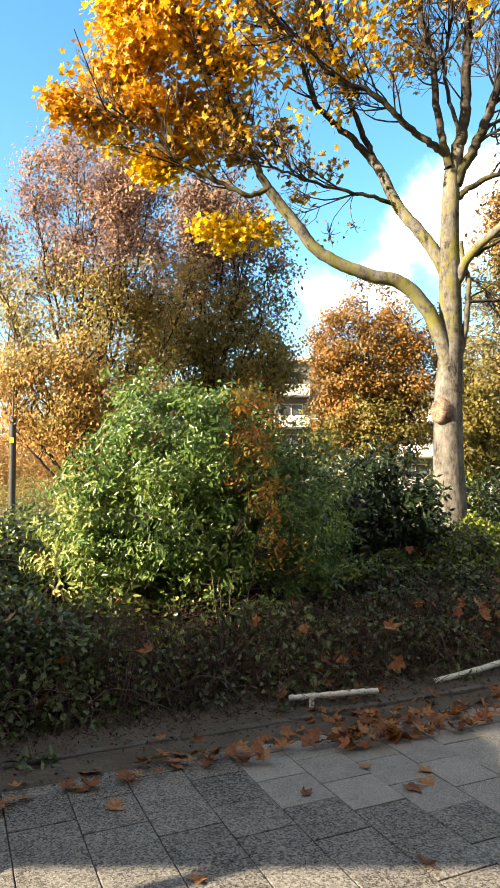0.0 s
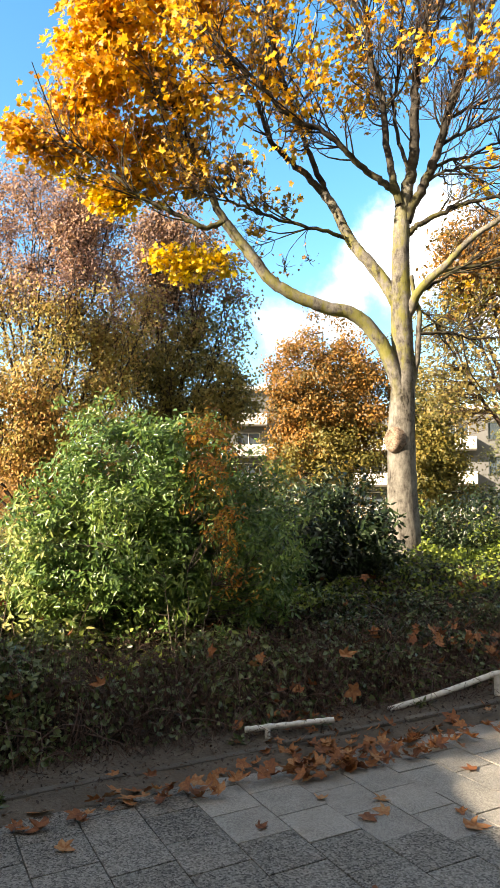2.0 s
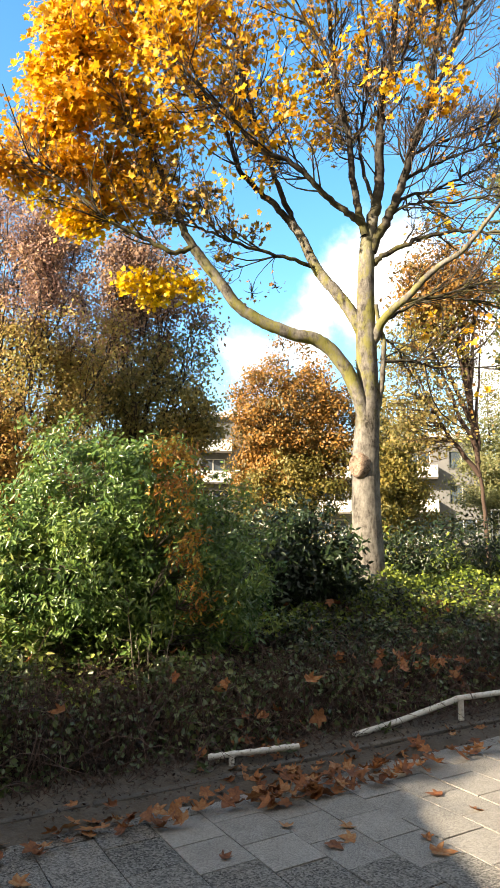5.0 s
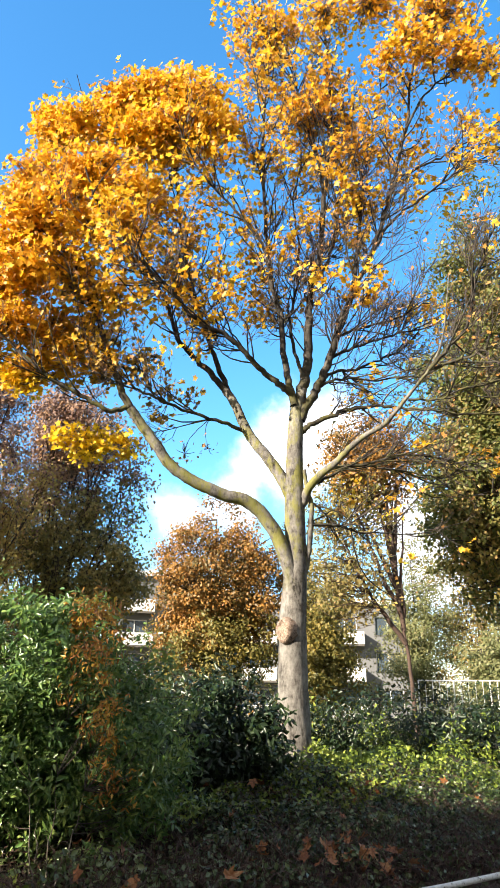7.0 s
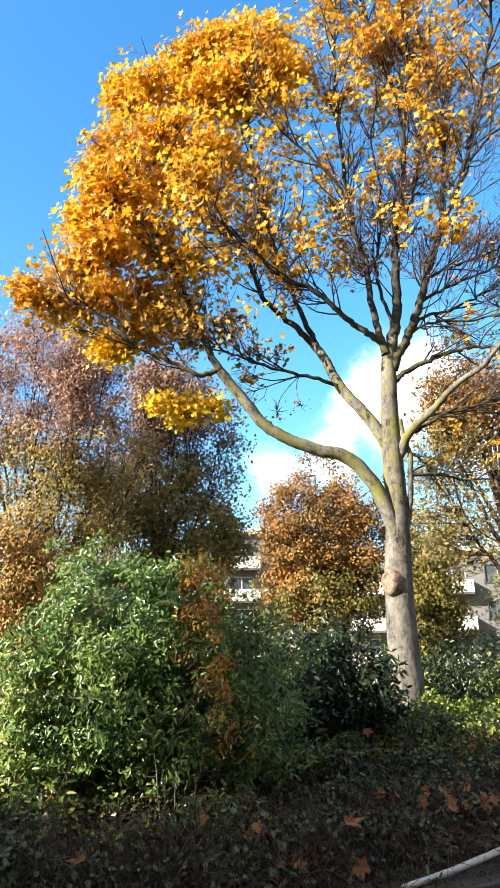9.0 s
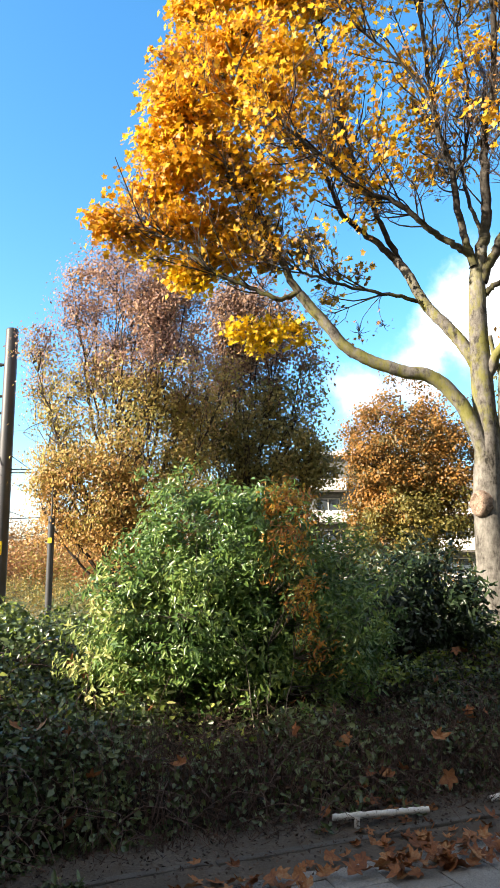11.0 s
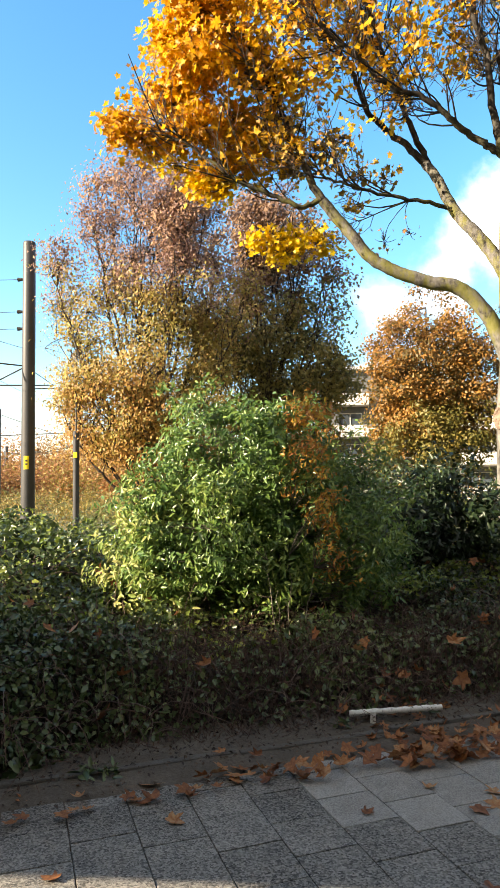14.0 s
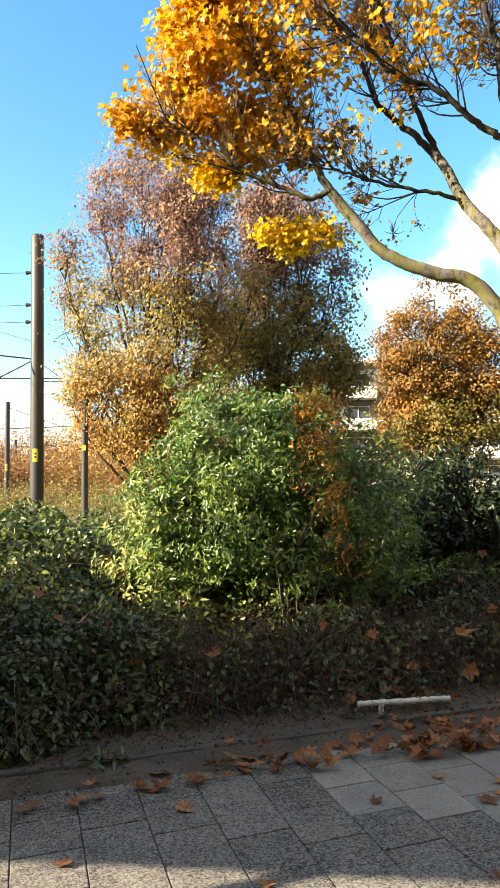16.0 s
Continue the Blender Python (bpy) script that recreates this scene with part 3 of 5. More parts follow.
def hedge():
    bed = thing("bramble_hedge", (*lay(-3, 0), 0), "tangled bramble hedge with small dark leaves and brown shoots", "hedge")
    # the dim mass inside: a near-black sheet, shade between the leaves as colour
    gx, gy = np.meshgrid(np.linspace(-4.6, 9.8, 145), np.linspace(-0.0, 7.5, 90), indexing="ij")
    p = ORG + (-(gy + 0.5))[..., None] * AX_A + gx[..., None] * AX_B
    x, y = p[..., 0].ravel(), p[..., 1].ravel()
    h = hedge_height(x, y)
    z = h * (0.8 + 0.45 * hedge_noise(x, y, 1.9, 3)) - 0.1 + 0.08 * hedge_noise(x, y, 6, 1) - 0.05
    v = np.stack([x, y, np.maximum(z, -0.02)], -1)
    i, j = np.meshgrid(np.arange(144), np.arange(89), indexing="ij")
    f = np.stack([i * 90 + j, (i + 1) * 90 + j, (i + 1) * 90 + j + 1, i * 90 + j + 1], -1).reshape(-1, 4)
    mesh_part("undergrowth", v, f, UNDERGROWTH_SHADE, bed, "dark inner sheet of the hedge, coloured for the shade among stems", True)

    def scatter(count, s0, s1, n0, n1, power=1.0):
        s = rng.uniform(s0, s1, count)
        n = n0 + (n1 - n0) * rng.random(count) ** power
        q = ORG + (EDGE_A - n)[:, None] * AX_A + s[:, None] * AX_B
        return q[:, 0], q[:, 1]

    def cover(count, s0, s1, n0, n1, power, size, mat, name, label, depth=0.16, blade=ROUND, want=None):
        x, y = scatter(count, s0, s1, n0, n1, power)
        h = hedge_height(x, y)
        keep = h > 0.03
        if want is not None:
            keep &= want(x, y)
        x, y, h = x[keep], y[keep], h[keep]
        z = h * (0.86 + 0.45 * hedge_noise(x, y, 1.9, 3)) + 0.05 - depth * rng.random(len(h)) ** 1.6 + 0.08 * hedge_noise(x, y, 6, 1)
        front = np.clip(1 - h / 0.5, 0, 1)[:, None]
        out = np.array([AX_A[0], AX_A[1], 0.0])
        nr = UP * (1 - 0.5 * front) + out * (0.5 + 0.9 * front)
        pos = np.stack([x, y, np.maximum(z, 0.02)], -1)
        vv, ff = leaves(blade, pos, size * rng.uniform(0.6, 1.25, len(h)), nr, 1.0, 0.5)
        mesh_part(name, vv, ff, mat, bed, label, kind="stuff")

    brown_part = lambda x, y: hedge_noise(x, y, 0.9, 6) + 0.35 * np.clip(((np.stack([x, y], -1) - ORG) @ AX_B + 0.3), -1, 1) > 0.05
    greener = lambda x, y: (~brown_part(x, y)) | (rng.random(len(x)) < np.clip(-0.1 - 0.6 * ((np.stack([x, y], -1) - ORG) @ AX_B), 0.25, 1))
    cover(46000, -4.2, 1.0, 0.05, 3.0, 1.5, 0.049, HEDGE_GREEN, "bramble_leaves", "small dark green bramble leaves", 0.2, ROUND, greener)
    cover(20000, -4.5, 1.2, 2.4, 7.5, 1.2, 0.068, HEDGE_GREEN, "bramble_leaves", "small green bramble leaves")
    cover(5000, -4.5, 0.5, 1.2, 6.5, 1.0, 0.055, HEDGE_LIT, "lit_leaves", "bramble leaves in a brighter green, as if sunlit", 0.06)
    cover(17000, 0.6, 7.5, 0.4, 3.2, 1.2, 0.05, HEDGE_GREEN, "ivy_leaves", "low dark green leaves", 0.2)
    cover(26000, -1.2, 6.5, 0.35, 3.2, 1.3, 0.044, HEDGE_BROWN, "withered_leaves", "brown withered bramble leaves, darkened for shade", 0.24, OVAL, brown_part)
    cover(6000, -4.5, -0.5, 0.1, 3.0, 1.2, 0.036, HEDGE_BROWN, "withered_leaves", "brown withered bramble leaves, darkened for shade", 0.24)
    # the sunlit strip: brighter leaf colour stands for the sun on it
    cover(26000, 1.4, 9.5, 2.2, 7.0, 1.0, 0.062, HEDGE_LIT, "sunlit_green_leaves", "ground cover, its green brightened as if sunlit")
    # extra leaves in the shaded green darken the front of the bed
    cover(13000, 2.2, 8.5, 0.9, 3.6, 1.1, 0.045, SHADE_GREEN, "ivy_leaves", "ivy leaves, darkened for the shaded bed", 0.12)
    # shoots
    x, y = scatter(3000, -3.5, 7.0, 0.35, 3.0, 1.9)
    h = hedge_height(x, y)
    lines = []
    for px, py, ph in zip(x, y, h):
        if ph < 0.05:
            continue
        a = np.array((px, py, ph * rng.uniform(0.2, 0.8)))
        w = rng.normal(0, 0.32, 3)
        b = a + np.array((w[0], w[1] - 0.1, rng.uniform(-0.15, 0.22)))
        b[2] = max(0.03, min(b[2], ph + 0.09))
        lines += twig_lines([a], [b], rng.uniform(0.0025, 0.005), 0.0015, rng.uniform(0.1, 0.4), 5)
    # dead upright canes in the front of the bed
    x, y = scatter(3600, -1.1, 6.0, 0.42, 1.5, 1.3)
    h = hedge_height(x, y)
    for px, py, ph in zip(x, y, h):
        a = np.array((px, py, 0.0))
        b = a + np.array((rng.normal(0, 0.1), rng.normal(-0.02, 0.08), ph * rng.uniform(0.7, 1.15) + 0.08))
        lines += twig_lines([a], [b], rng.uniform(0.002, 0.0045), 0.0014, rng.uniform(-0.05, 0.1), 4)
    v, f = tubes(lines, 3)
    mesh_part("shoot_tangle", v, f, STEM, bed, "thin arching brown shoots", kind="stuff")


hedge()


def weeds():
    rnd = random.Random(21)
    for b_, a_, size in ((-1.05, -0.17, 0.1), (-0.95, -0.14, 0.08), (0.55, -0.34, 0.08), (1.2, -0.36, 0.09), (-1.75, -0.1, 0.1), (0.8, -0.42, 0.1), (2.1, -0.4, 0.09)):
        p = lay(EDGE_A + a_, b_)
        t = thing("weed", (p[0], p[1], 0), "small green weed growing in bare soil", "weed", "weeds on the soil strip")
        k = rnd.randrange(14, 22)
        pos = np.array((p[0], p[1], 0.03)) + rng.normal(0, size * 0.35, (k, 3)) * np.array((1, 1, 0.3)) + np.array((0, 0, size * 0.3))
        v, f = leaves(OVAL, pos, size * rng.uniform(0.5, 0.9, k), None, 0.6, -0.2)
        mesh_part("foliage", v, f, HEDGE_GREEN, t)


weeds()


# ---- the big maple ----
def maple():
    base = (2.95, 9.97, 0.0)
    tree = thing("maple_tree", base, "tall maple with smooth grey trunk and golden autumn leaves, half bare", "tree")
    trunk_line = smooth_line([(2.95, 9.97, -0.05), (2.94, 9.97, 0.6), (2.92, 9.97, 1.25), (2.91, 9.97, 1.9), (2.91, 9.97, 2.5), (2.95, 9.97, 3.31), (2.96, 9.97, 3.9), (2.96, 9.97, 4.5), (2.96, 9.97, 5.23), (2.98, 9.97, 5.63), (3.01, 9.97, 6.06), (3.1, 9.96, 6.4), (3.17, 9.95, 6.75)], 6)
    hz = trunk_line[:, 2]
    rad = np.interp(hz, [-0.05, 0.15, 0.5, 1.2, 2.6, 3.3, 3.9, 4.8, 5.8, 6.8, 9.8, 11.7], [0.4, 0.34, 0.27, 0.235, 0.195, 0.18, 0.165, 0.15, 0.118, 0.07, 0.06, 0.025])
    v, f = tubes([(trunk_line, rad)], 20)
    # knots and swellings of the bark
    c = np.array([np.interp(v[:, 2], hz, trunk_line[:, k]) for k in (0, 1)]).T
    d = v[:, :2] - c
    wob = np.array([noise.noise((p[0] * 3, p[1] * 3, p[2] * 1.3)) * 0.10 + noise.noise((p[0] * 9, p[1] * 9, p[2] * 5)) * 0.04 for p in v])
    v[:, :2] += d * wob[:, None]
    trunk = mesh_part("trunk", v, f, BARK, tree, "grey bark with yellow-green moss", True)
    # sawn-off limb: a round callus collar with a flat cut face
    bm = bmesh.new()
    m = look((2.71, 9.79, 2.47), (2.71 + 0.8, 9.79 + 0.6, 2.49)) @ Matrix.Diagonal((0.92, 1.28, 0.9, 1))
    prof = [(0.0, 0.012), (0.045, 0.018), (0.085, 0.01), (0.098, 0.03), (0.118, 0.036), (0.145, -0.02), (0.16, -0.1), (0.165, -0.22)]
    rings = []
    for r, dz in prof:
        rings.append([bm.verts.new(m @ Vector((r * math.cos(k * math.tau / 18) * (1 + 0.07 * math.sin(2 * k + r * 30)), r * math.sin(k * math.tau / 18), dz))) for k in range(18)] if r else [bm.verts.new(m @ Vector((0, 0, dz)))])
    for k in range(18):
        bm.faces.new([rings[0][0], rings[1][k], rings[1][(k + 1) % 18]])
        for a, b in zip(rings[1:], rings[2:]):
            bm.faces.new([a[k], b[k], b[(k + 1) % 18], a[(k + 1) % 18]])
    for fc in bm.faces:
        fc.smooth = True
    part("branch_scar", bm, CUT, trunk, "pale sawn branch scar with a callus rim")

    nodes, heads = [], []

    def limb(pts, r0, r1, bark=SHADED_LIMB_BARK):
        ln = smooth_line(pts, 5)
        ln[2:-1] += rng.normal(0, 0.004 if bark is BARK else 0.012, (len(ln) - 3, 3))
        t = np.linspace(0, 1, len(ln))
        v, f = tubes([(ln, (r0 + (r1 - r0) * t ** 0.75))], 10)
        mesh_part("limb", v, f, bark, tree, "", True)
        if bark is SHADED_LIMB_BARK:
            step = max(1, round(0.2 / (np.linalg.norm(ln[-1] - ln[0]) / len(ln))))
            for k in range(len(ln) // 5, len(ln) - 1, step):
                nodes.append(ln[k])
                heads.append(unit(ln[k + 1] - ln[k - 1]))
        return ln

    limb([(2.99, 9.97, 6.08), (3.11, 9.96, 6.45), (3.19, 9.94, 6.88), (3.23, 9.93, 7.48), (3.25, 9.91, 8.21), (3.36, 9.90, 8.68), (3.48, 9.89, 9.23), (3.54, 9.87, 10.24), (3.63, 9.86, 11.03), (3.74, 9.84, 11.79), (3.78, 9.83, 12.56), (3.72, 9.81, 13.42), (3.67, 9.80, 14.46)], 0.102, 0.020)
    limb([(2.92, 9.93, 3.17), (2.78, 9.91, 3.59), (2.61, 9.90, 3.95), (2.36, 9.88, 4.25), (2.11, 9.86, 4.40), (1.84, 9.85, 4.44), (1.55, 9.83, 4.53), (1.23, 9.82, 4.67), (0.94, 9.80, 4.85), (0.73, 9.78, 5.12), (0.49, 9.77, 5.42), (0.28, 9.75, 5.69)], 0.120, 0.075, BARK)
    limb([(0.28, 9.75, 5.69), (0.10, 9.82, 6.08), (-0.03, 9.89, 6.44), (-0.24, 9.96, 7.00), (-0.47, 10.03, 7.59), (-0.72, 10.09, 8.19), (-1.06, 10.16, 8.74), (-1.37, 10.23, 9.43), (-1.52, 10.30, 10.31)], 0.065, 0.015)
    limb([(0.24, 9.75, 5.70), (-0.06, 9.71, 5.61), (-0.45, 9.67, 5.77), (-0.88, 9.62, 5.95), (-1.27, 9.58, 6.22), (-1.72, 9.54, 6.57), (-2.22, 9.50, 6.76)], 0.045, 0.012)
    limb([(2.92, 9.97, 4.52), (2.76, 10.06, 4.89), (2.57, 10.15, 5.21), (2.34, 10.23, 5.53), (2.18, 10.32, 5.85), (2.04, 10.41, 6.25), (1.89, 10.50, 6.52)], 0.110, 0.070, BARK)
    limb([(1.89, 10.50, 6.52), (1.63, 10.54, 6.81), (1.32, 10.58, 7.14), (1.05, 10.62, 7.46), (0.90, 10.66, 7.89), (0.75, 10.70, 8.36), (0.48, 10.74, 8.76), (0.08, 10.78, 9.39), (-0.25, 10.82, 10.25), (-0.48, 10.86, 11.16), (-0.67, 10.90, 12.13)], 0.060, 0.015)
    limb([(1.95, 10.50, 6.47), (1.79, 10.55, 6.89), (1.60, 10.60, 7.45), (1.40, 10.65, 8.08), (1.25, 10.70, 8.68), (1.06, 10.75, 9.55), (0.92, 10.80, 10.47), (0.81, 10.85, 11.58), (0.53, 10.90, 12.71)], 0.055, 0.013)
    limb([(2.18, 10.30, 5.72), (1.70, 10.20, 5.81), (1.12, 10.10, 5.91), (0.55, 10.00, 6.06), (0.22, 9.90, 6.18), (-0.16, 9.80, 6.43), (-0.57, 9.70, 6.62)], 0.035, 0.010)
    limb([(2.93, 9.90, 6.27), (2.65, 9.83, 6.42), (2.36, 9.75, 6.58), (2.06, 9.68, 6.84), (1.74, 9.60, 7.07), (1.40, 9.53, 7.15), (1.08, 9.45, 7.30), (0.79, 9.38, 7.62), (0.50, 9.30, 7.81), (0.21, 9.22, 8.08), (-0.18, 9.15, 8.46), (-0.52, 9.07, 8.90), (-0.75, 9.00, 9.44)], 0.060, 0.014)
    limb([(2.95, 9.90, 6.10), (2.86, 9.92, 6.56), (2.78, 9.93, 7.09), (2.72, 9.95, 7.81), (2.59, 9.97, 8.33), (2.53, 9.98, 8.96), (2.48, 10.00, 9.50), (2.44, 10.02, 10.26), (2.41, 10.03, 11.05), (2.42, 10.05, 12.03), (2.47, 10.07, 13.07), (2.47, 10.08, 14.07), (2.34, 10.10, 15.24)], 0.065, 0.014)
    limb([(2.51, 9.90, 8.72), (2.38, 9.83, 9.14), (2.00, 9.77, 9.54), (1.53, 9.70, 9.99), (1.12, 9.63, 10.39), (0.84, 9.57, 10.86), (0.65, 9.50, 11.45)], 0.030, 0.010)
    limb([(3.06, 9.95, 5.86), (3.20, 9.90, 6.20), (3.37, 9.85, 6.49), (3.59, 9.80, 7.11), (3.74, 9.75, 7.62), (3.91, 9.70, 8.06), (4.08, 9.65, 8.52), (4.29, 9.60, 8.99), (4.52, 9.55, 9.67), (4.76, 9.50, 10.56), (5.00, 9.45, 11.50), (5.17, 9.40, 12.21), (5.31, 9.35, 13.25), (5.50, 9.30, 14.54)], 0.088, 0.018)
    limb([(3.95, 9.75, 8.16), (4.07, 9.77, 8.72), (4.16, 9.79, 9.35), (4.28, 9.81, 10.21), (4.34, 9.84, 11.03), (4.24, 9.86, 11.92), (4.02, 9.88, 12.82), (3.98, 9.90, 13.89)], 0.050, 0.012)
    limb([(4.33, 9.60, 9.09), (4.55, 9.48, 9.56), (4.87, 9.37, 9.93), (5.32, 9.25, 10.33), (5.90, 9.13, 10.84), (6.54, 9.02, 11.31), (7.19, 8.90, 11.82)], 0.035, 0.009)
    limb([(4.74, 9.50, 10.56), (5.09, 9.40, 10.94), (5.65, 9.30, 11.28), (6.06, 9.20, 11.59), (6.62, 9.10, 12.02), (7.23, 9.00, 12.56)], 0.028, 0.009)
    limb([(5.13, 9.40, 12.03), (5.51, 9.25, 12.82), (5.89, 9.10, 13.24), (6.28, 8.95, 13.73), (6.68, 8.80, 14.27)], 0.026, 0.009)
    limb([(3.69, 9.85, 7.45), (4.09, 9.76, 7.64), (4.54, 9.68, 7.77), (4.99, 9.59, 7.99), (5.40, 9.50, 8.29)], 0.030, 0.008)
    limb([(3.56, 9.90, 7.02), (3.85, 9.84, 7.19), (4.25, 9.78, 7.37), (4.70, 9.72, 7.55), (5.17, 9.66, 7.74), (5.71, 9.60, 8.11)], 0.035, 0.008)
    limb([(3.43, 9.90, 6.62), (3.68, 9.98, 6.83), (4.13, 10.06, 6.98), (4.61, 10.14, 7.29), (5.07, 10.22, 7.55), (5.48, 10.30, 8.00)], 0.035, 0.008)
    limb([(3.24, 9.90, 6.31), (3.51, 9.80, 6.54), (3.88, 9.70, 6.61), (4.34, 9.60, 6.58), (4.81, 9.50, 6.67), (5.22, 9.40, 6.61)], 0.030, 0.008)
    limb([(3.54, 9.85, 10.61), (3.47, 9.96, 11.42), (3.34, 10.07, 12.27), (3.23, 10.18, 13.16), (3.06, 10.29, 14.16), (2.96, 10.40, 15.31)], 0.030, 0.009)
    limb([(3.27, 9.90, 8.38), (3.65, 10.02, 9.11), (3.89, 10.13, 9.99), (4.06, 10.25, 11.05), (4.45, 10.37, 12.23), (5.00, 10.48, 13.53), (5.31, 10.60, 14.87)], 0.030, 0.009)
    limb([(3.13, 9.90, 6.59), (2.99, 10.01, 7.16), (2.97, 10.13, 7.89), (3.12, 10.24, 8.69), (3.21, 10.36, 9.65), (3.14, 10.47, 10.78), (3.36, 10.59, 11.90), (3.35, 10.70, 13.19)], 0.035, 0.010)
    limb([(2.98, 9.96, 4.3), (3.08, 9.90, 4.46), (3.13, 9.75, 4.64), (3.28, 9.61, 4.83), (3.47, 9.46, 4.99), (3.70, 9.32, 5.24), (3.89, 9.17, 5.39), (4.10, 9.02, 5.51), (4.25, 8.88, 5.69), (4.41, 8.73, 5.91), (4.63, 8.58, 6.21), (4.76, 8.44, 6.43), (4.82, 8.29, 6.69), (4.85, 8.15, 7.11), (4.88, 8.00, 7.73)], 0.085, 0.006, BARK)
    limb([(4.68, 8.50, 6.29), (4.89, 8.32, 6.54), (5.14, 8.14, 6.86), (5.22, 7.96, 7.26), (5.29, 7.78, 7.85), (5.41, 7.60, 8.35)], 0.035, 0.010)
    limb([(4.74, 8.60, 6.35), (5.00, 8.35, 6.38), (5.22, 8.10, 6.42), (5.45, 7.85, 6.49), (5.85, 7.60, 6.61)], 0.030, 0.010)
    limb([(4.50, 8.90, 5.94), (4.88, 8.67, 5.89), (5.26, 8.43, 6.02), (5.72, 8.20, 6.11)], 0.022, 0.008)
    limb([(3.13, 9.85, 4.63), (3.31, 9.81, 4.83), (3.56, 9.78, 5.02), (4.08, 9.74, 5.12), (4.46, 9.71, 5.21), (4.83, 9.67, 5.33), (5.27, 9.64, 5.31), (5.77, 9.60, 5.22)], 0.040, 0.010)
    limb([(3.20, 9.85, 4.71), (3.61, 9.91, 4.97), (4.03, 9.97, 5.16), (4.45, 10.02, 5.19), (4.97, 10.08, 5.18), (5.64, 10.14, 5.16), (6.23, 10.20, 5.36)], 0.030, 0.009)
    limb([(3.05, 9.95, 5.63), (3.21, 9.88, 5.77), (3.50, 9.80, 5.91), (3.79, 9.73, 6.02), (4.09, 9.65, 6.09), (4.35, 9.57, 6.10), (4.67, 9.50, 6.06), (5.08, 9.42, 6.05), (5.60, 9.35, 6.02), (6.28, 9.27, 6.04), (6.99, 9.20, 6.21)], 0.050, 0.012)
    limb([(3.04, 9.93, 3.18), (3.11, 9.92, 3.44), (3.16, 9.90, 3.74), (3.19, 9.89, 4.10), (3.21, 9.88, 4.40), (3.14, 9.86, 4.62), (3.09, 9.85, 4.97)], 0.055, 0.030, BARK)
    limb([(3.19, 9.88, 4.08), (3.57, 9.92, 4.13), (3.84, 9.97, 4.09), (4.08, 10.01, 4.05), (4.61, 10.06, 4.09), (5.07, 10.10, 4.07)], 0.026, 0.008)
    limb([(3.20, 9.86, 4.43), (3.32, 9.89, 4.38), (3.48, 9.92, 4.25), (3.62, 9.95, 4.14)], 0.020, 0.012)
    nodes, heads = np.array(nodes), np.array(heads)

    def fork(a, head, count, wide, rise, low, high):
        """Shoots from the points a: each leaves its parent at an angle and bends upward."""
        k = rng.integers(0, len(a), count)
        side = rng.normal(0, 1, (count, 3))
        side = unit(side - head[k] * (side * head[k]).sum(1, keepdims=True))
        ang = rng.normal(wide, 0.16, (count, 1))
        go = unit(head[k] * np.cos(ang) + side * np.sin(ang) + UP * rise)
        return a[k], a[k] + go * rng.uniform(low, high, (count, 1)), go

    # boughs, shoots and twigs, each forking from the one before
    a1, b1, go1 = fork(nodes, heads, 640, 0.72, 0.3, 0.45, 1.35)
    lines = twig_lines(a1, b1, 0.015, 0.006, -0.05, 5)
    t2 = rng.uniform(0.25, 1.0, (640, 5, 1))
    on1 = (a1[:, None] + (b1 - a1)[:, None] * t2).reshape(-1, 3)
    a2, b2, go2 = fork(on1, np.repeat(go1, 5, 0), 4000, 0.7, 0.22, 0.25, 0.75)
    lines2 = twig_lines(a2, b2, 0.0068, 0.0034, -0.05, 3)
    t3 = rng.uniform(0.3, 1.0, (4000, 2, 1))
    on2 = (a2[:, None] + (b2 - a2)[:, None] * t3).reshape(-1, 3)
    a3, b3, go3 = fork(on2, np.repeat(go2, 2, 0), 6500, 0.65, 0.2, 0.12, 0.36)
    lines3 = twig_lines(a3, b3, 0.0042, 0.0026, -0.04, 2)

    gold, yellow, dry, dull = [], [], [], []
    # the dense golden side of the crown, lobe by lobe: (x, y, z, radius)
    side_lobes = [(-2.64, 9.70, 6.96, 0.37), (-2.31, 9.80, 6.77, 0.41), (-2.09, 10.10, 7.64, 0.53), (-1.95, 10.20, 8.63, 0.47), (-1.85, 10.50, 9.8, 0.5), (-1.62, 10.80, 10.65, 0.5), (-1.48, 9.60, 8.69, 0.58), (-1.51, 9.70, 7.79, 0.58), (-1.58, 9.80, 6.88, 0.50), (-1.36, 9.80, 6.13, 0.33), (-1.04, 10.30, 7.24, 0.48), (-1.05, 10.50, 8.52, 0.51), (-1.16, 10.40, 10.10, 0.63), (-1.52, 10.80, 11.83, 0.54)]
    top_lobes = [(-1.04, 10.20, 11.49, 0.52), (-0.58, 9.90, 10.28, 0.56), (-0.74, 10.20, 9.41, 0.44), (-0.33, 10.50, 12.35, 0.53), (-0.05, 10.10, 11.23, 0.57), (0.13, 10.60, 12.85, 0.52), (0.67, 10.30, 12.85, 0.54), (0.60, 10.00, 11.55, 0.57), (1.25, 10.40, 12.95, 0.5), (1.16, 9.80, 11.42, 0.51), (0.17, 9.70, 9.78, 0.49), (1.59, 10.20, 11.98, 0.42), (-0.21, 9.80, 9.20, 0.34), (-0.82, 10.00, 6.44, 0.36)]
    stalks_a, stalks_b = [], []

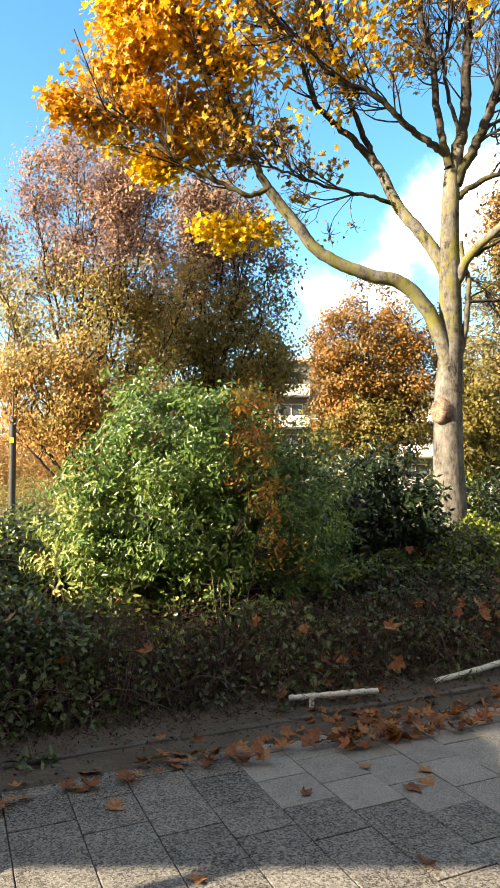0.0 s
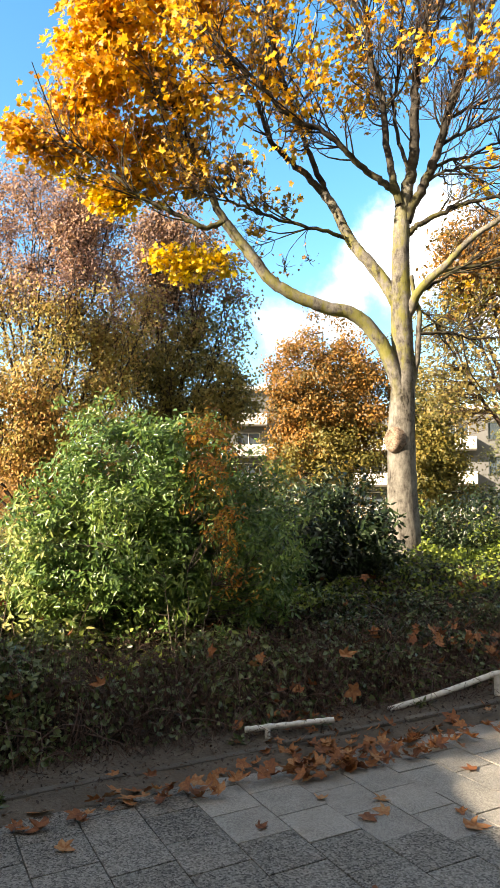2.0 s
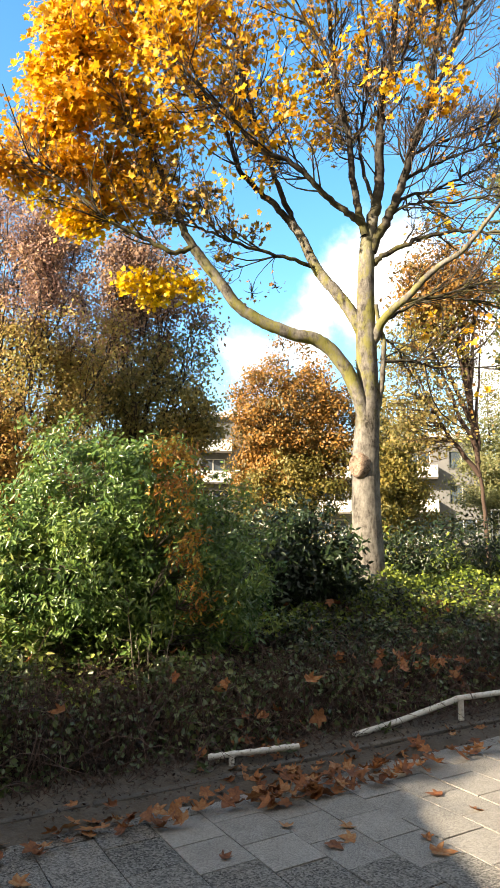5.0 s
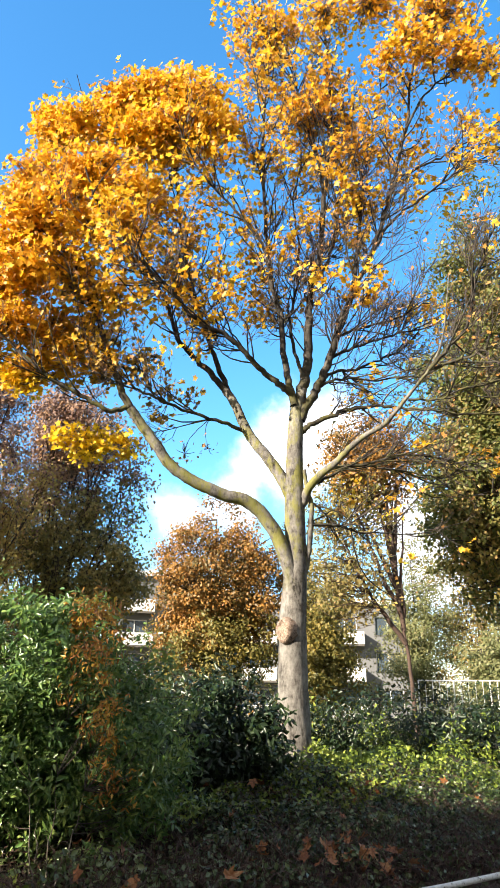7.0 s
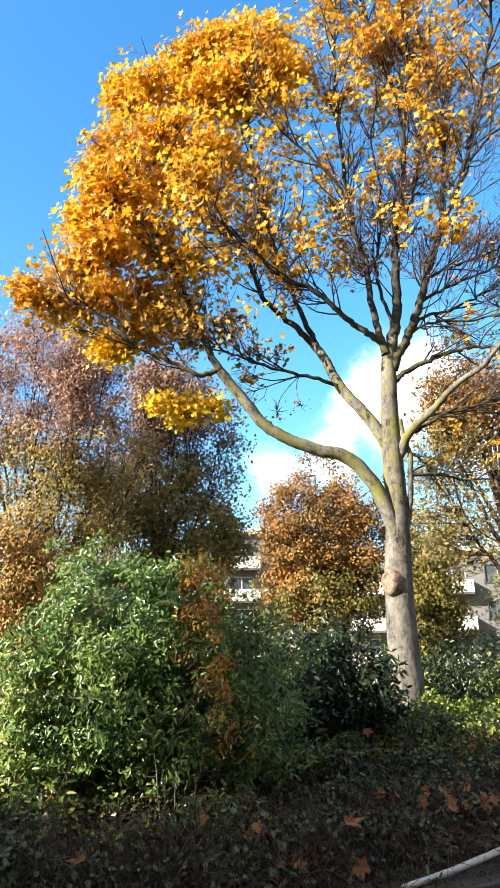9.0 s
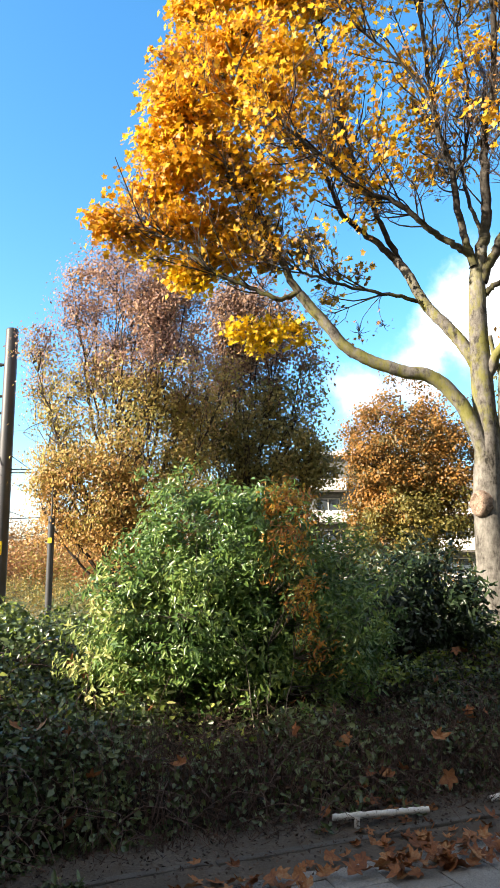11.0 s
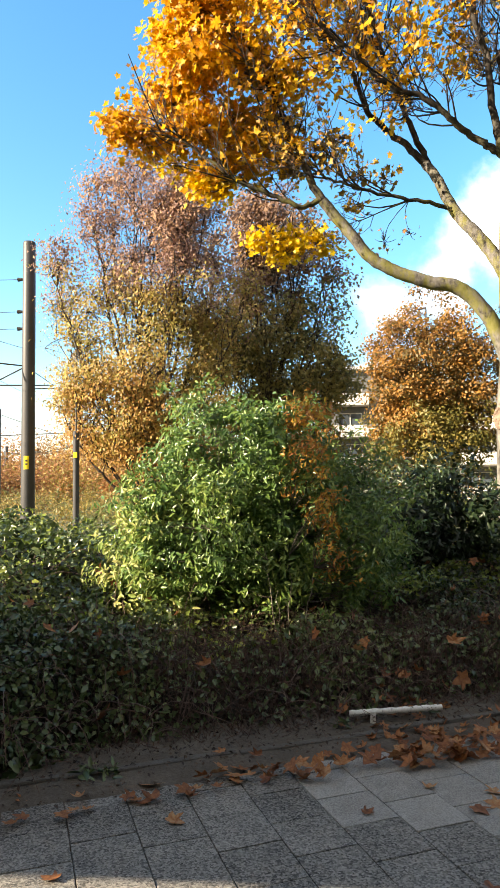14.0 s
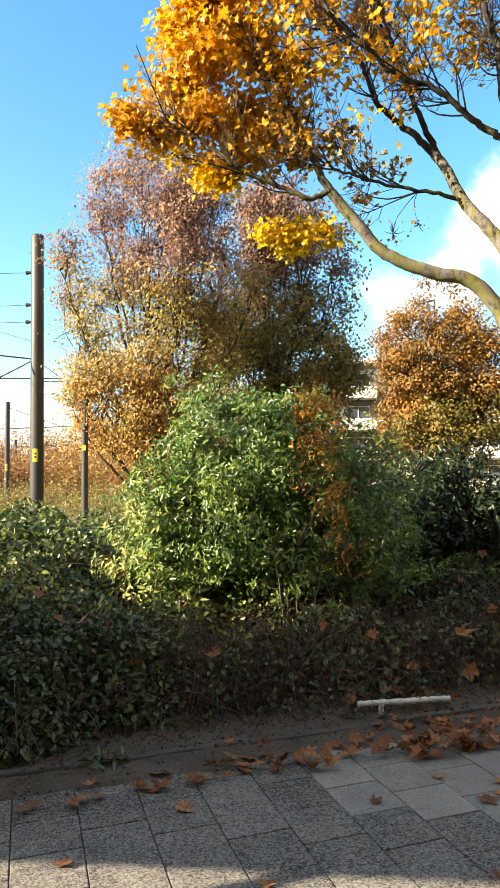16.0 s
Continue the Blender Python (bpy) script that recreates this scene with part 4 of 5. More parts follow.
    def mass(bag, spots, thick):
        for cx, cy, cz, r in spots:
            c = np.array((cx, cy, cz))
            near = nodes[np.argmin(np.linalg.norm(nodes - c, axis=1) + 0.6 * np.maximum(0, nodes[:, 2] - cz))]
            stalks_a.append(near)
            stalks_b.append(c)
            k = max(12, int(95 * r * r / 0.25))
            sprigs = c + in_ball(k, 0.55) * r * rng.uniform(0.7, 1.16, (k, 1)) * np.array((1.08, 1.1, 1.0))
            for p in sprigs:
                stalks_a.append(c + (p - c) * 0.15)
                stalks_b.append(p)
            n = int(thick * (r / 0.5) ** 2)
            # leaves of a spray lie in a loose, tilted plate
            flat = rng.normal(0, 1, (n, 3)) * np.array((0.115, 0.115, 0.055))
            bag.append(sprigs[rng.integers(0, k, n)] + np.clip(flat, -0.22, 0.22))

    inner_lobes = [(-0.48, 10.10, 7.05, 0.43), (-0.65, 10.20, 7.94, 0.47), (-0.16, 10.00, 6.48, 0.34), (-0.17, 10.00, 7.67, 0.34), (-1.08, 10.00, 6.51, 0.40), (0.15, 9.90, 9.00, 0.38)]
    mass(gold, side_lobes + top_lobes, 800)
    mass(gold, inner_lobes, 420)
    # darker leaves among the inner lobes imitate shade within the crown
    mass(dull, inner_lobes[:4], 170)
    mass(yellow, [(-0.73, 9.9, 5.17, 0.2), (-0.44, 10.0, 5.2, 0.26), (-0.1, 10.2, 5.24, 0.28), (0.23, 10.1, 5.24, 0.22), (-0.3, 10.0, 5.0, 0.2), (0.38, 10.2, 5.12, 0.13)], 620)
    mass(yellow, [(-1.5, 9.7, 5.95, 0.26), (-1.2, 9.7, 5.9, 0.22), (-1.85, 9.75, 6.35, 0.25)], 420)
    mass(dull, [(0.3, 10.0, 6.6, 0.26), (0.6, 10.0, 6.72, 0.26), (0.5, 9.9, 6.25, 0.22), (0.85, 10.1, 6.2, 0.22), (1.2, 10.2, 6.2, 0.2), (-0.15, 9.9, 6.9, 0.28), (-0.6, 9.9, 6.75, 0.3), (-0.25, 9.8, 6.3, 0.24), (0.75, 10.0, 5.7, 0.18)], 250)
    mass(dry, [(1.2, 10.2, 5.2, 0.2), (0.7, 10.0, 5.35, 0.18), (1.6, 10.3, 5.35, 0.18)], 90)
    mass(gold, [(4.65, 9.0, 13.35, 0.42), (5.0, 8.8, 13.8, 0.45), (5.45, 8.7, 13.4, 0.45), (6.1, 8.6, 13.5, 0.48), (6.5, 8.5, 13.1, 0.42), (5.7, 8.8, 14.6, 0.8), (3.6, 9.6, 14.9, 0.6), (4.4, 9.2, 15.0, 0.7), (2.6, 10.0, 14.6, 0.6)], 330)
    v, f = tubes(lines, 5)
    mesh_part("branching", v, f, SHADED_LIMB_BARK, tree, "thin boughs, bark darkened as if in shade", kind="stuff")
    v, f = tubes(lines2 + lines3 + twig_lines(stalks_a, stalks_b, 0.008, 0.003, -0.05, 4), 3)
    mesh_part("fine_branching", v, f, TWIG, tree, "fine bare twigs", kind="stuff")

    # leaves left on the thin side: in loose tufts, more of them higher up and towards the golden side
    tuft = np.array([noise.noise(Vector(p * 1.15) + Vector((3, 8, 1))) for p in b2])
    hold = 0.32 + 0.08 * np.clip(b2[:, 2] - 8.2, 0, 5) + 0.2 * np.clip(2.7 - b2[:, 0], 0, 2.5)
    hold = np.where((b2[:, 2] < 7.2) | ((b2[:, 0] > 3.4) & (b2[:, 2] < 9.6)), 0.05, hold)
    kept = tuft + rng.normal(0, 0.12, len(b2)) > 0.52 - hold
    tips = np.repeat(b2[kept], 8, 0)
    gold.append(tips + rng.normal(0, 1, tips.shape) * np.array((0.1, 0.1, 0.06)))
    few = rng.integers(0, len(b3), 3400)
    dry.append(b3[few] + rng.normal(0, 0.05, (3400, 3)))
    lean = np.array((-0.5, -0.45, 0.6))
    for bag, mat, name, label, lo, hi in ((gold, GOLD, "crown", "golden orange maple leaves", 0.06, 0.125), (yellow, YELLOW, "yellow_crown", "bright yellow maple leaves", 0.055, 0.105), (dry, DRY, "dry_crown", "shrivelled brown leaves", 0.04, 0.08), (dull, DULL, "shaded_crown", "greenish leaves, darkened for the shaded inner crown", 0.06, 0.115)):
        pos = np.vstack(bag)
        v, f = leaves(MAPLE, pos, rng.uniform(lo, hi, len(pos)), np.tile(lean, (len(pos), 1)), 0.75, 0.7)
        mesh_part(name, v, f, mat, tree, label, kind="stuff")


maple()


# ---- other trees and shrubs ----
def woody(name, base, label, category, stems, blobs, bark, blade=OVAL, stem_r=0.12, twig_r=0.02, group="", sides=7, ragged=1.0, twig_mat=None, clump=0.0, lean=(-0.4, -0.3, 0.3), tight=0.75):
    """A tree or shrub: stems as lines, then a crown of blobs (centre, radii, sprays, leaves a spray, leaf length, material, part name, label)."""
    tree = thing(name, base, label, category, group)
    nodes = []
    for pts in stems:
        ln = smooth_line(pts, 5)
        ln[1:] += rng.normal(0, 0.01 + stem_r * 0.12, (len(ln) - 1, 3))
        t = np.linspace(0, 1, len(ln))
        v, f = tubes([(ln, stem_r * (1 - 0.85 * t))], sides)
        mesh_part("trunk" if pts is stems[0] else "stem", v, f, bark, tree, "", True)
        nodes += list(ln[len(ln) // 4:])
    nodes = np.array(nodes)
    lines, fine = [], []
    for c, r, sprays, per, size, mat, pname, plabel in blobs:
        c, r = np.array(c, float), np.array(r, float)
        dirs = in_ball(sprays, 0.4)
        rag = np.array([1 + ragged * (0.42 * noise.noise(Vector(d * 2.3) + Vector(c)) + 0.22 * noise.noise(Vector(d * 6.0) - Vector(c))) for d in dirs])
        ctr = c + dirs * rag[:, None] * r
        for p in ctr:
            dist = np.linalg.norm(nodes - p, axis=1) + 1.2 * np.maximum(0, nodes[:, 2] - p[2])
            q = nodes[np.argmin(dist)]
            (lines if rng.random() < 0.4 else fine).append((q, p))
        spread = (np.prod(r) / sprays) ** (1 / 3) * tight
        pos = np.repeat(ctr, per, 0) + rng.normal(0, 1, (sprays * per, 3)) * spread * np.array((1, 1, 0.7))
        out = unit(pos - c) * (0.7 - 0.3 * clump) + unit(pos - np.repeat(ctr, per, 0)) * clump + np.array(lean) + UP * 0.15
        v, f = leaves(blade, pos, size * rng.uniform(0.6, 1.3, len(pos)), out, 0.85, 0.7)
        mesh_part(pname, v, f, mat, tree, plabel, kind="stuff")
    tw = twig_lines([a for a, b in lines], [b for a, b in lines], twig_r, twig_r * 0.3, -0.08, 5)
    v, f = tubes(tw, 4)
    mesh_part("branching", v, f, twig_mat or bark, tree, "", kind="stuff")
    if fine:
        tw = twig_lines([a + (b - a) * 0.45 for a, b in fine], [b for a, b in fine], twig_r * 0.5, twig_r * 0.2, -0.05, 4)
        v, f = tubes(tw, 3)
        mesh_part("fine_branching", v, f, twig_mat or bark, tree, "", kind="stuff")
    return tree


def fan(base, tops, bend=0.35):
    b = np.array(base, float)
    out = []
    for t in tops:
        t = np.array(t, float)
        mid = b + (t - b) * 0.45
        mid[:2] = b[:2] + (t - b)[:2] * bend
        out.append([tuple(b), tuple(mid), tuple(t)])
    return out


def shrubs():
    # the large round elder in the middle
    bush = woody("elder_bush", (-0.5, 6.7, 0), "large round elder bush, green with some yellow and orange leaves", "bush",
                 fan((-0.45, 6.6, 0), [(-1.3, 6.5, 1.5), (-0.9, 6.4, 2.0), (-0.4, 6.8, 2.3), (0.2, 6.5, 2.1), (0.5, 6.8, 1.6), (-0.2, 6.2, 1.3), (-0.75, 5.95, 1.2)], 0.5) + fan((-0.2, 5.75, 0), [(-0.34, 5.72, 0.95), (-0.14, 5.74, 1.0), (-0.26, 5.7, 0.7), (0.05, 5.76, 0.9)], 0.6),
                 [((-0.6, 6.6, 1.25), (1.08, 0.95, 1.12), 1050, 34, 0.066, BUSH_GREEN, "crown", "glossy green lance-shaped leaflets"),
                  ((0.2, 6.75, 1.08), (0.75, 0.85, 0.85), 480, 34, 0.064, BUSH_GREEN, "side_crown", "green leaflets"),
                  ((-1.0, 6.4, 1.0), (0.7, 0.75, 0.9), 440, 34, 0.066, BUSH_GREEN, "side_crown", "green leaflets"),
                  ((-0.42, 6.3, 2.2), (0.5, 0.45, 0.28), 44, 26, 0.075, BUSH_GREEN, "top_crown", "green leaflets in pointed sprays"),
                  ((-1.5, 6.25, 0.8), (0.4, 0.6, 0.75), 130, 24, 0.075, BUSH_LIME, "lime_crown", "yellow-green leaflets"),
                  ((-1.25, 6.02, 0.45), (0.5, 0.4, 0.36), 90, 24, 0.08, BUSH_LIME, "lime_crown", "pale yellow-green leaflets"),
                  ((-0.02, 6.0, 2.18), (0.3, 0.3, 0.2), 26, 22, 0.052, BUSH_ORANGE, "autumn_crown", "yellow and orange leaflets"),
                  ((0.02, 5.84, 1.78), (0.2, 0.18, 0.34), 22, 16, 0.05, BUSH_ORANGE, "autumn_crown", "orange leaflets"),
                  ((0.14, 5.8, 1.3), (0.2, 0.18, 0.34), 20, 16, 0.05, BUSH_ORANGE, "autumn_crown", "orange leaflets"),
                  ((0.26, 5.86, 0.95), (0.2, 0.16, 0.25), 12, 14, 0.05, BUSH_ORANGE, "autumn_crown", "orange leaflets")],
                 PALE_STEM, ELDER, 0.009, 0.004, ragged=1.45, twig_mat=DARK_BARK, clump=0.55, lean=(-0.45, -0.55, 0.3), tight=0.56)
    # dark evergreen beside the maple
    woody("laurel_shrub", (1.9, 8.6, 0), "dark green shrub growing against the maple trunk", "bush",
          fan((1.9, 8.6, 0), [(1.3, 8.6, 1.4), (1.8, 8.5, 1.7), (2.3, 8.5, 1.5)], 0.5),
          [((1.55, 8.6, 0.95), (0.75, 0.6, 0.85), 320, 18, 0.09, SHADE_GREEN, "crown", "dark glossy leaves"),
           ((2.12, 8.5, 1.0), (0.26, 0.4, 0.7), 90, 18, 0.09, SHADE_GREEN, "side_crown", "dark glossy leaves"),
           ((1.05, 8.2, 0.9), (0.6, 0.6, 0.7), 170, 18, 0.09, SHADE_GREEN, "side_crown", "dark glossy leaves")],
          DARK_BARK, OVAL, 0.02, 0.007)
    # row of shrubs behind the green ground cover
    rnd = random.Random(5)
    for k, (x, y, top, w) in enumerate(((3.75, 11.9, 1.7, 0.75), (4.6, 11.6, 1.75, 0.85), (5.5, 11.4, 1.7, 0.85), (6.4, 11.1, 1.75, 0.85), (7.3, 10.9, 1.8, 0.85), (8.2, 10.7, 1.8, 0.9), (9.1, 10.6, 1.8, 0.9), (2.6, 14.2, 1.9, 1.0), (1.4, 14.6, 2.0, 1.0))):
        woody("hedge_shrub", (x, y, 0), "loose green shrub, some upper leaves coloured as if sunlit", "bush", fan((x, y, 0), [(x - 0.4, y, top * 0.8), (x + 0.3, y - 0.1, top * 0.9), (x, y + 0.2, top * 0.7)], 0.5),
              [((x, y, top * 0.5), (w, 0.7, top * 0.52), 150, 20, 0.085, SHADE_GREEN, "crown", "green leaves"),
               # leaves near the top take the sunlit green
               ((x + rnd.uniform(-0.4, 0.4), y - 0.3, top * 0.7), (0.5, 0.5, 0.35), 14, 10, 0.08, HEDGE_LIT, "lit_crown", "yellow-green leaves")],
              DARK_BARK, OVAL, 0.02, 0.006, group="shrubs behind the ground cover")


shrubs()


def ash(base, centre, radii, n_limbs, limb_r, leaf, per, bands, label, seed, thin=-0.3, fill=1500):
    """A forked tree: limbs fan out from a short trunk to a ragged dome, boughs and twigs carry sprays of leaflets."""
    tree = thing("ash_tree", base, label, "tree", "ash trees behind the elder bush")
    b, c, r = np.array(base, float), np.array(centre, float), np.array(radii, float)
    rnd = np.random.default_rng(seed)
    trunk = smooth_line([b, b + (0.05, 0, 1.2), b + (-0.04, 0.03, 2.6), b + (0.02, 0, 4.4), b + (0.1, 0, 6.4)], 8)
    v, f = tubes([(trunk, np.linspace(limb_r * 2.4, limb_r * 0.4, len(trunk)))], 9)
    mesh_part("trunk", v, f, DARK_BARK, tree, "", True)
    boughs, twigs, tips = [], [], []
    for k in range(n_limbs):
        up = rnd.uniform(0.75, 1.0) if k < 8 else rnd.uniform(-0.9, 0.95)
        ang = k * 2.4 + rnd.normal(0, 0.25)
        flat = math.sqrt(max(0.0, 1 - up * up))
        d = np.array((flat * math.cos(ang), flat * math.sin(ang), up))
        rag = 0.86 + 0.2 * rnd.random()
        end = c + d * r * rag
        s = trunk[int(np.clip(end[2] * 0.36, 1.0, 4.0) / 6.4 * (len(trunk) - 1))]
        mid = s + (end - s) * 0.5
        mid[:2] = s[:2] + (end - s)[:2] * 0.6
        ln = smooth_line([s, mid, end], 8)
        ln[1:-1] += rnd.normal(0, 0.05, (len(ln) - 2, 3))
        v, f = tubes([(ln, limb_r * np.linspace(1, 0.16, len(ln)))], 6)
        mesh_part("limb", v, f, DARK_BARK, tree, "", True)
        for q in range(9):
            i = rnd.integers(8, len(ln))
            out = unit(unit(ln[i] - ln[i - 2]) + rnd.normal(0, 0.6, 3) + 0.25 * UP)
            e = ln[i] + out * rnd.uniform(0.6, 1.5)
            far = np.linalg.norm((e - c) / r)
            if far > 1.06:
                e = c + (e - c) / far * rnd.uniform(0.92, 1.08)
            boughs += twig_lines([ln[i]], [e], limb_r * 0.28, limb_r * 0.1, 0.05, 5)
            for w in range(7):
                t = rnd.uniform(0.25, 1)
                a2 = ln[i] + (e - ln[i]) * t
                e2 = a2 + unit(out * 0.7 + rnd.normal(0, 0.7, 3) + 0.3 * UP) * rnd.uniform(0.25, 0.6)
                twigs += twig_lines([a2], [e2], limb_r * 0.11, limb_r * 0.05, 0.05, 3)
                tips.append((a2 + e2 * 2) / 3)
    v, f = tubes(boughs, 4)
    mesh_part("branching", v, f, DARK_BARK, tree, "dark forking boughs", kind="stuff")
    v, f = tubes(twigs, 3)
    mesh_part("fine_branching", v, f, DARK_BARK, tree, "fine twigs", kind="stuff")
    # outer sprays fill the dome between the boughs
    ends = np.array([ln[-1] for ln, _ in boughs])
    dirs = in_ball(fill, 0.42)
    rag = np.array([0.92 + 0.32 * noise.noise(Vector(d * 2.6) + Vector(c)) + 0.22 * noise.noise(Vector(d * 7.0) - Vector(c)) for d in dirs])
    more = c + dirs * r * rag[:, None]
    twigs = twig_lines([ends[np.argmin(np.linalg.norm(ends - p, axis=1))] for p in more], more, limb_r * 0.16, limb_r * 0.06, 0.05, 4)
    v, f = tubes(twigs, 3)
    mesh_part("fine_branching", v, f, DARK_BARK, tree, "fine twigs", kind="stuff")
    tips = np.vstack([np.array(tips), more])
    bare = np.array([noise.noise(Vector(p * 1.25) + Vector((seed * 9, 0, 0))) for p in tips])
    tips = tips[(bare > np.where((tips[:, 2] > 4.8) & (tips[:, 2] < 8.8), thin, -0.55)) & (tips[:, 2] > 0.5) & (c[0] - tips[:, 0] < r[0] * (0.8 + 0.2 * np.clip((tips[:, 2] - 3.4) / 1.4, 0, 1)))]
    pos = np.repeat(tips, per, 0) + np.clip(rng.normal(0, 1, (len(tips) * per, 3)), -2, 2) * np.array((0.25, 0.25, 0.11))
    tuft = unit(pos - np.repeat(tips, per, 0))
    shift = np.array([noise.noise(Vector(p * 0.6)) * 1.6 for p in tips]).repeat(per)
    height = pos[:, 2] + shift + rng.normal(0, 0.5, len(pos))
    for mat, pname, plabel, lo, hi in bands:
        q = pos[(height >= lo) & (height < hi)]
        v, f = leaves(SCRAP, q, leaf * rng.uniform(0.65, 1.3, len(q)), unit(q - c) * 0.3 + tuft[(height >= lo) & (height < hi)] * 0.8 + np.array((-0.5, -0.4, 0.4)), 0.6, 0.8)
        mesh_part(pname, v, f, mat, tree, plabel, kind="stuff")


def trees():
    # two ash trees behind the elder bush, their crowns grown into one
    ash((-4.4, 18.4, 0), (-4.4, 18.3, 6.0), (2.75, 2.2, 4.8), 40, 0.054, 0.088, 27,
        ((PURPLE, "crown", "thin purple-brown leaves", 7.0, 99), (AMBER, "middle_crown", "amber and yellow leaves", 3.6, 7.0), (RUSSET, "low_crown", "orange-brown and yellow leaves", 0.0, 3.6)),
        "ash tree turning purple-brown above and amber below, branches showing", 3, -0.12, 1100)
    ash((-1.3, 22.2, 0), (-1.25, 22.3, 5.9), (2.8, 2.0, 5.1), 38, 0.056, 0.125, 20,
        ((DUSKY, "crown", "dusky purple-brown leaves", 7.6, 99), (DEEP_OLIVE, "middle_crown", "dark olive leaves", 0.0, 7.6)),
        "ash tree with dark olive leaves, purple-brown at the top", 4, -0.22, 750)
    # round rust-coloured tree
    b = (5.75, 32.25, 0.00)
    woody("hornbeam_tree", b, "round dense tree with rust and orange leaves", "tree", fan(b, [(4.3, 32.0, 8.0), (5.6, 32.2, 9.8), (7.2, 32.0, 8.2), (5.0, 31.3, 6.0)], 0.2),
          [((5.7, 32.0, 7.4), (2.9, 2.4, 3.0), 230, 95, 0.15, RUST, "crown", "rust and orange leaves"),
           ((4.3, 31.6, 5.2), (1.9, 1.9, 2.6), 140, 90, 0.15, RUST, "side_crown", "rust and orange leaves"),
           ((7.6, 32.0, 6.0), (2.2, 2.2, 3.0), 140, 85, 0.15, RUST, "side_crown", "olive and rust leaves"),
           ((5.4, 31.2, 3.4), (2.9, 2.2, 2.2), 150, 90, 0.15, LIME_OLIVE, "low_crown", "rust and olive leaves")],
          DARK_BARK, SCRAP, 0.18, 0.035, clump=0.9, lean=(-0.35, -0.25, 0.35), tight=0.6)
    # slim tree with reddish trunk
    b = (8.75, 18.0, 0)
    woody("cherry_tree", b, "slim crooked tree with reddish trunk and sparse orange leaves", "tree",
          [[b, (8.65, 18.0, 1.1), (8.56, 18.05, 2.66), (8.41, 18.11, 4.17), (8.35, 18.15, 6.28), (8.1, 18.2, 8.0)]] + [[(8.52 - 0.03 * k, 18.06, 3.0 + 0.35 * k), (8.2 + dx * 0.45, 18.1, 4.4 + 0.45 * k), (8.0 + dx, 18.2, 6.6 + 0.42 * k)] for k, dx in enumerate((-1.5, 0.8, -0.9, 0.4, -1.3, -0.4, 0.7, -0.2))],
          [((7.7, 18.3, 8.4), (1.5, 1.4, 1.5), 408, 19, 0.13, RUST, "crown", "orange leaves"),
           ((7.2, 18.4, 6.9), (1.5, 1.4, 1.3), 190, 13, 0.12, LIME_OLIVE, "side_crown", "amber leaves"),
           ((7.0, 18.4, 5.2), (1.3, 1.3, 1.9), 230, 14, 0.12, OLIVE, "low_crown", "yellow-green leaves"),
           ((7.7, 18.2, 4.2), (0.9, 1.0, 0.6), 20, 9, 0.12, AMBER, "low_crown", "amber leaves")],
          RED_BARK, SCRAP, 0.078, 0.016, clump=0.3)
    # tall dense tree at the side
    b = (14.4, 21.3, 0)
    woody("oak_tree", b, "tall dense tree, green with brown autumn leaves", "tree", fan(b, [(12.6, 20.8, 11.2), (13.5, 20.7, 17.2), (14.7, 21.0, 21.0), (15.9, 21.3, 17.2), (13.2, 20.1, 8.2)], 0.2),
          [((14.2, 20.8, 13.0), (3.1, 2.8, 8.6), 560, 85, 0.16, GREENBROWN, "crown", "green and brown leaves"),
           ((13.2, 20.7, 8.7), (2.4, 2.2, 4.8), 320, 85, 0.16, GREENBROWN, "side_crown", "green and brown leaves"),
           ((16.5, 21.0, 10.5), (3.0, 3.0, 7.5), 714, 24, 0.2, GREENBROWN, "back_crown", "green and brown leaves"),
           ((12.4, 20.4, 7.0), (1.2, 1.3, 2.4), 110, 20, 0.17, AMBER, "amber_crown", "yellow-green leaves")],
          DARK_BARK, SCRAP, 0.3, 0.045, clump=0.8, tight=0.62)
    # amber tree and pale shrubs farther back
    for x, y, h, w, mat, label, cat, nm in ((10.7, 31.0, 8.6, 1.5, LIME_OLIVE, "broad amber-yellow tree with a full crown", "tree", "lime_tree"), (20.2, 32.0, 5.4, 2.2, WILLOW, "pale green feathery willow in a garden", "tree", "willow_tree"), (24.5, 33.0, 6.5, 2.8, WILLOW, "pale green feathery willow in a garden", "tree", "willow_tree"), (12.0, 38.0, 9.0, 0.9, WILLOW, "thin pale grey-green tree", "tree", "birch_tree"), (19.6, 40.0, 11.5, 2.6, WILLOW, "thin pale grey-green tree", "tree", "birch_tree"), (24.5, 41.0, 12.0, 3.6, AMBER, "amber-leaved tree beyond the gardens", "tree", "lime_tree")):
        b = (x, y, 0)
        woody(nm, b, label, cat, fan(b, [(x - w * 0.4, y, h * 0.75), (x, y, h * 0.92), (x + w * 0.4, y, h * 0.7)], 0.2),
              [((x, y, h * 0.58), (w, w * 0.8, h * 0.4), 150, 80, 0.16, mat, "crown", ""), ((x - w * 0.2, y - w * 0.3, h * 0.3), (w * 0.95, w * 0.7, h * 0.28), 90, 80, 0.16, mat, "low_crown", "")],
              DARK_BARK, SCRAP, 0.12, 0.03, clump=0.8, tight=0.62)


trees()


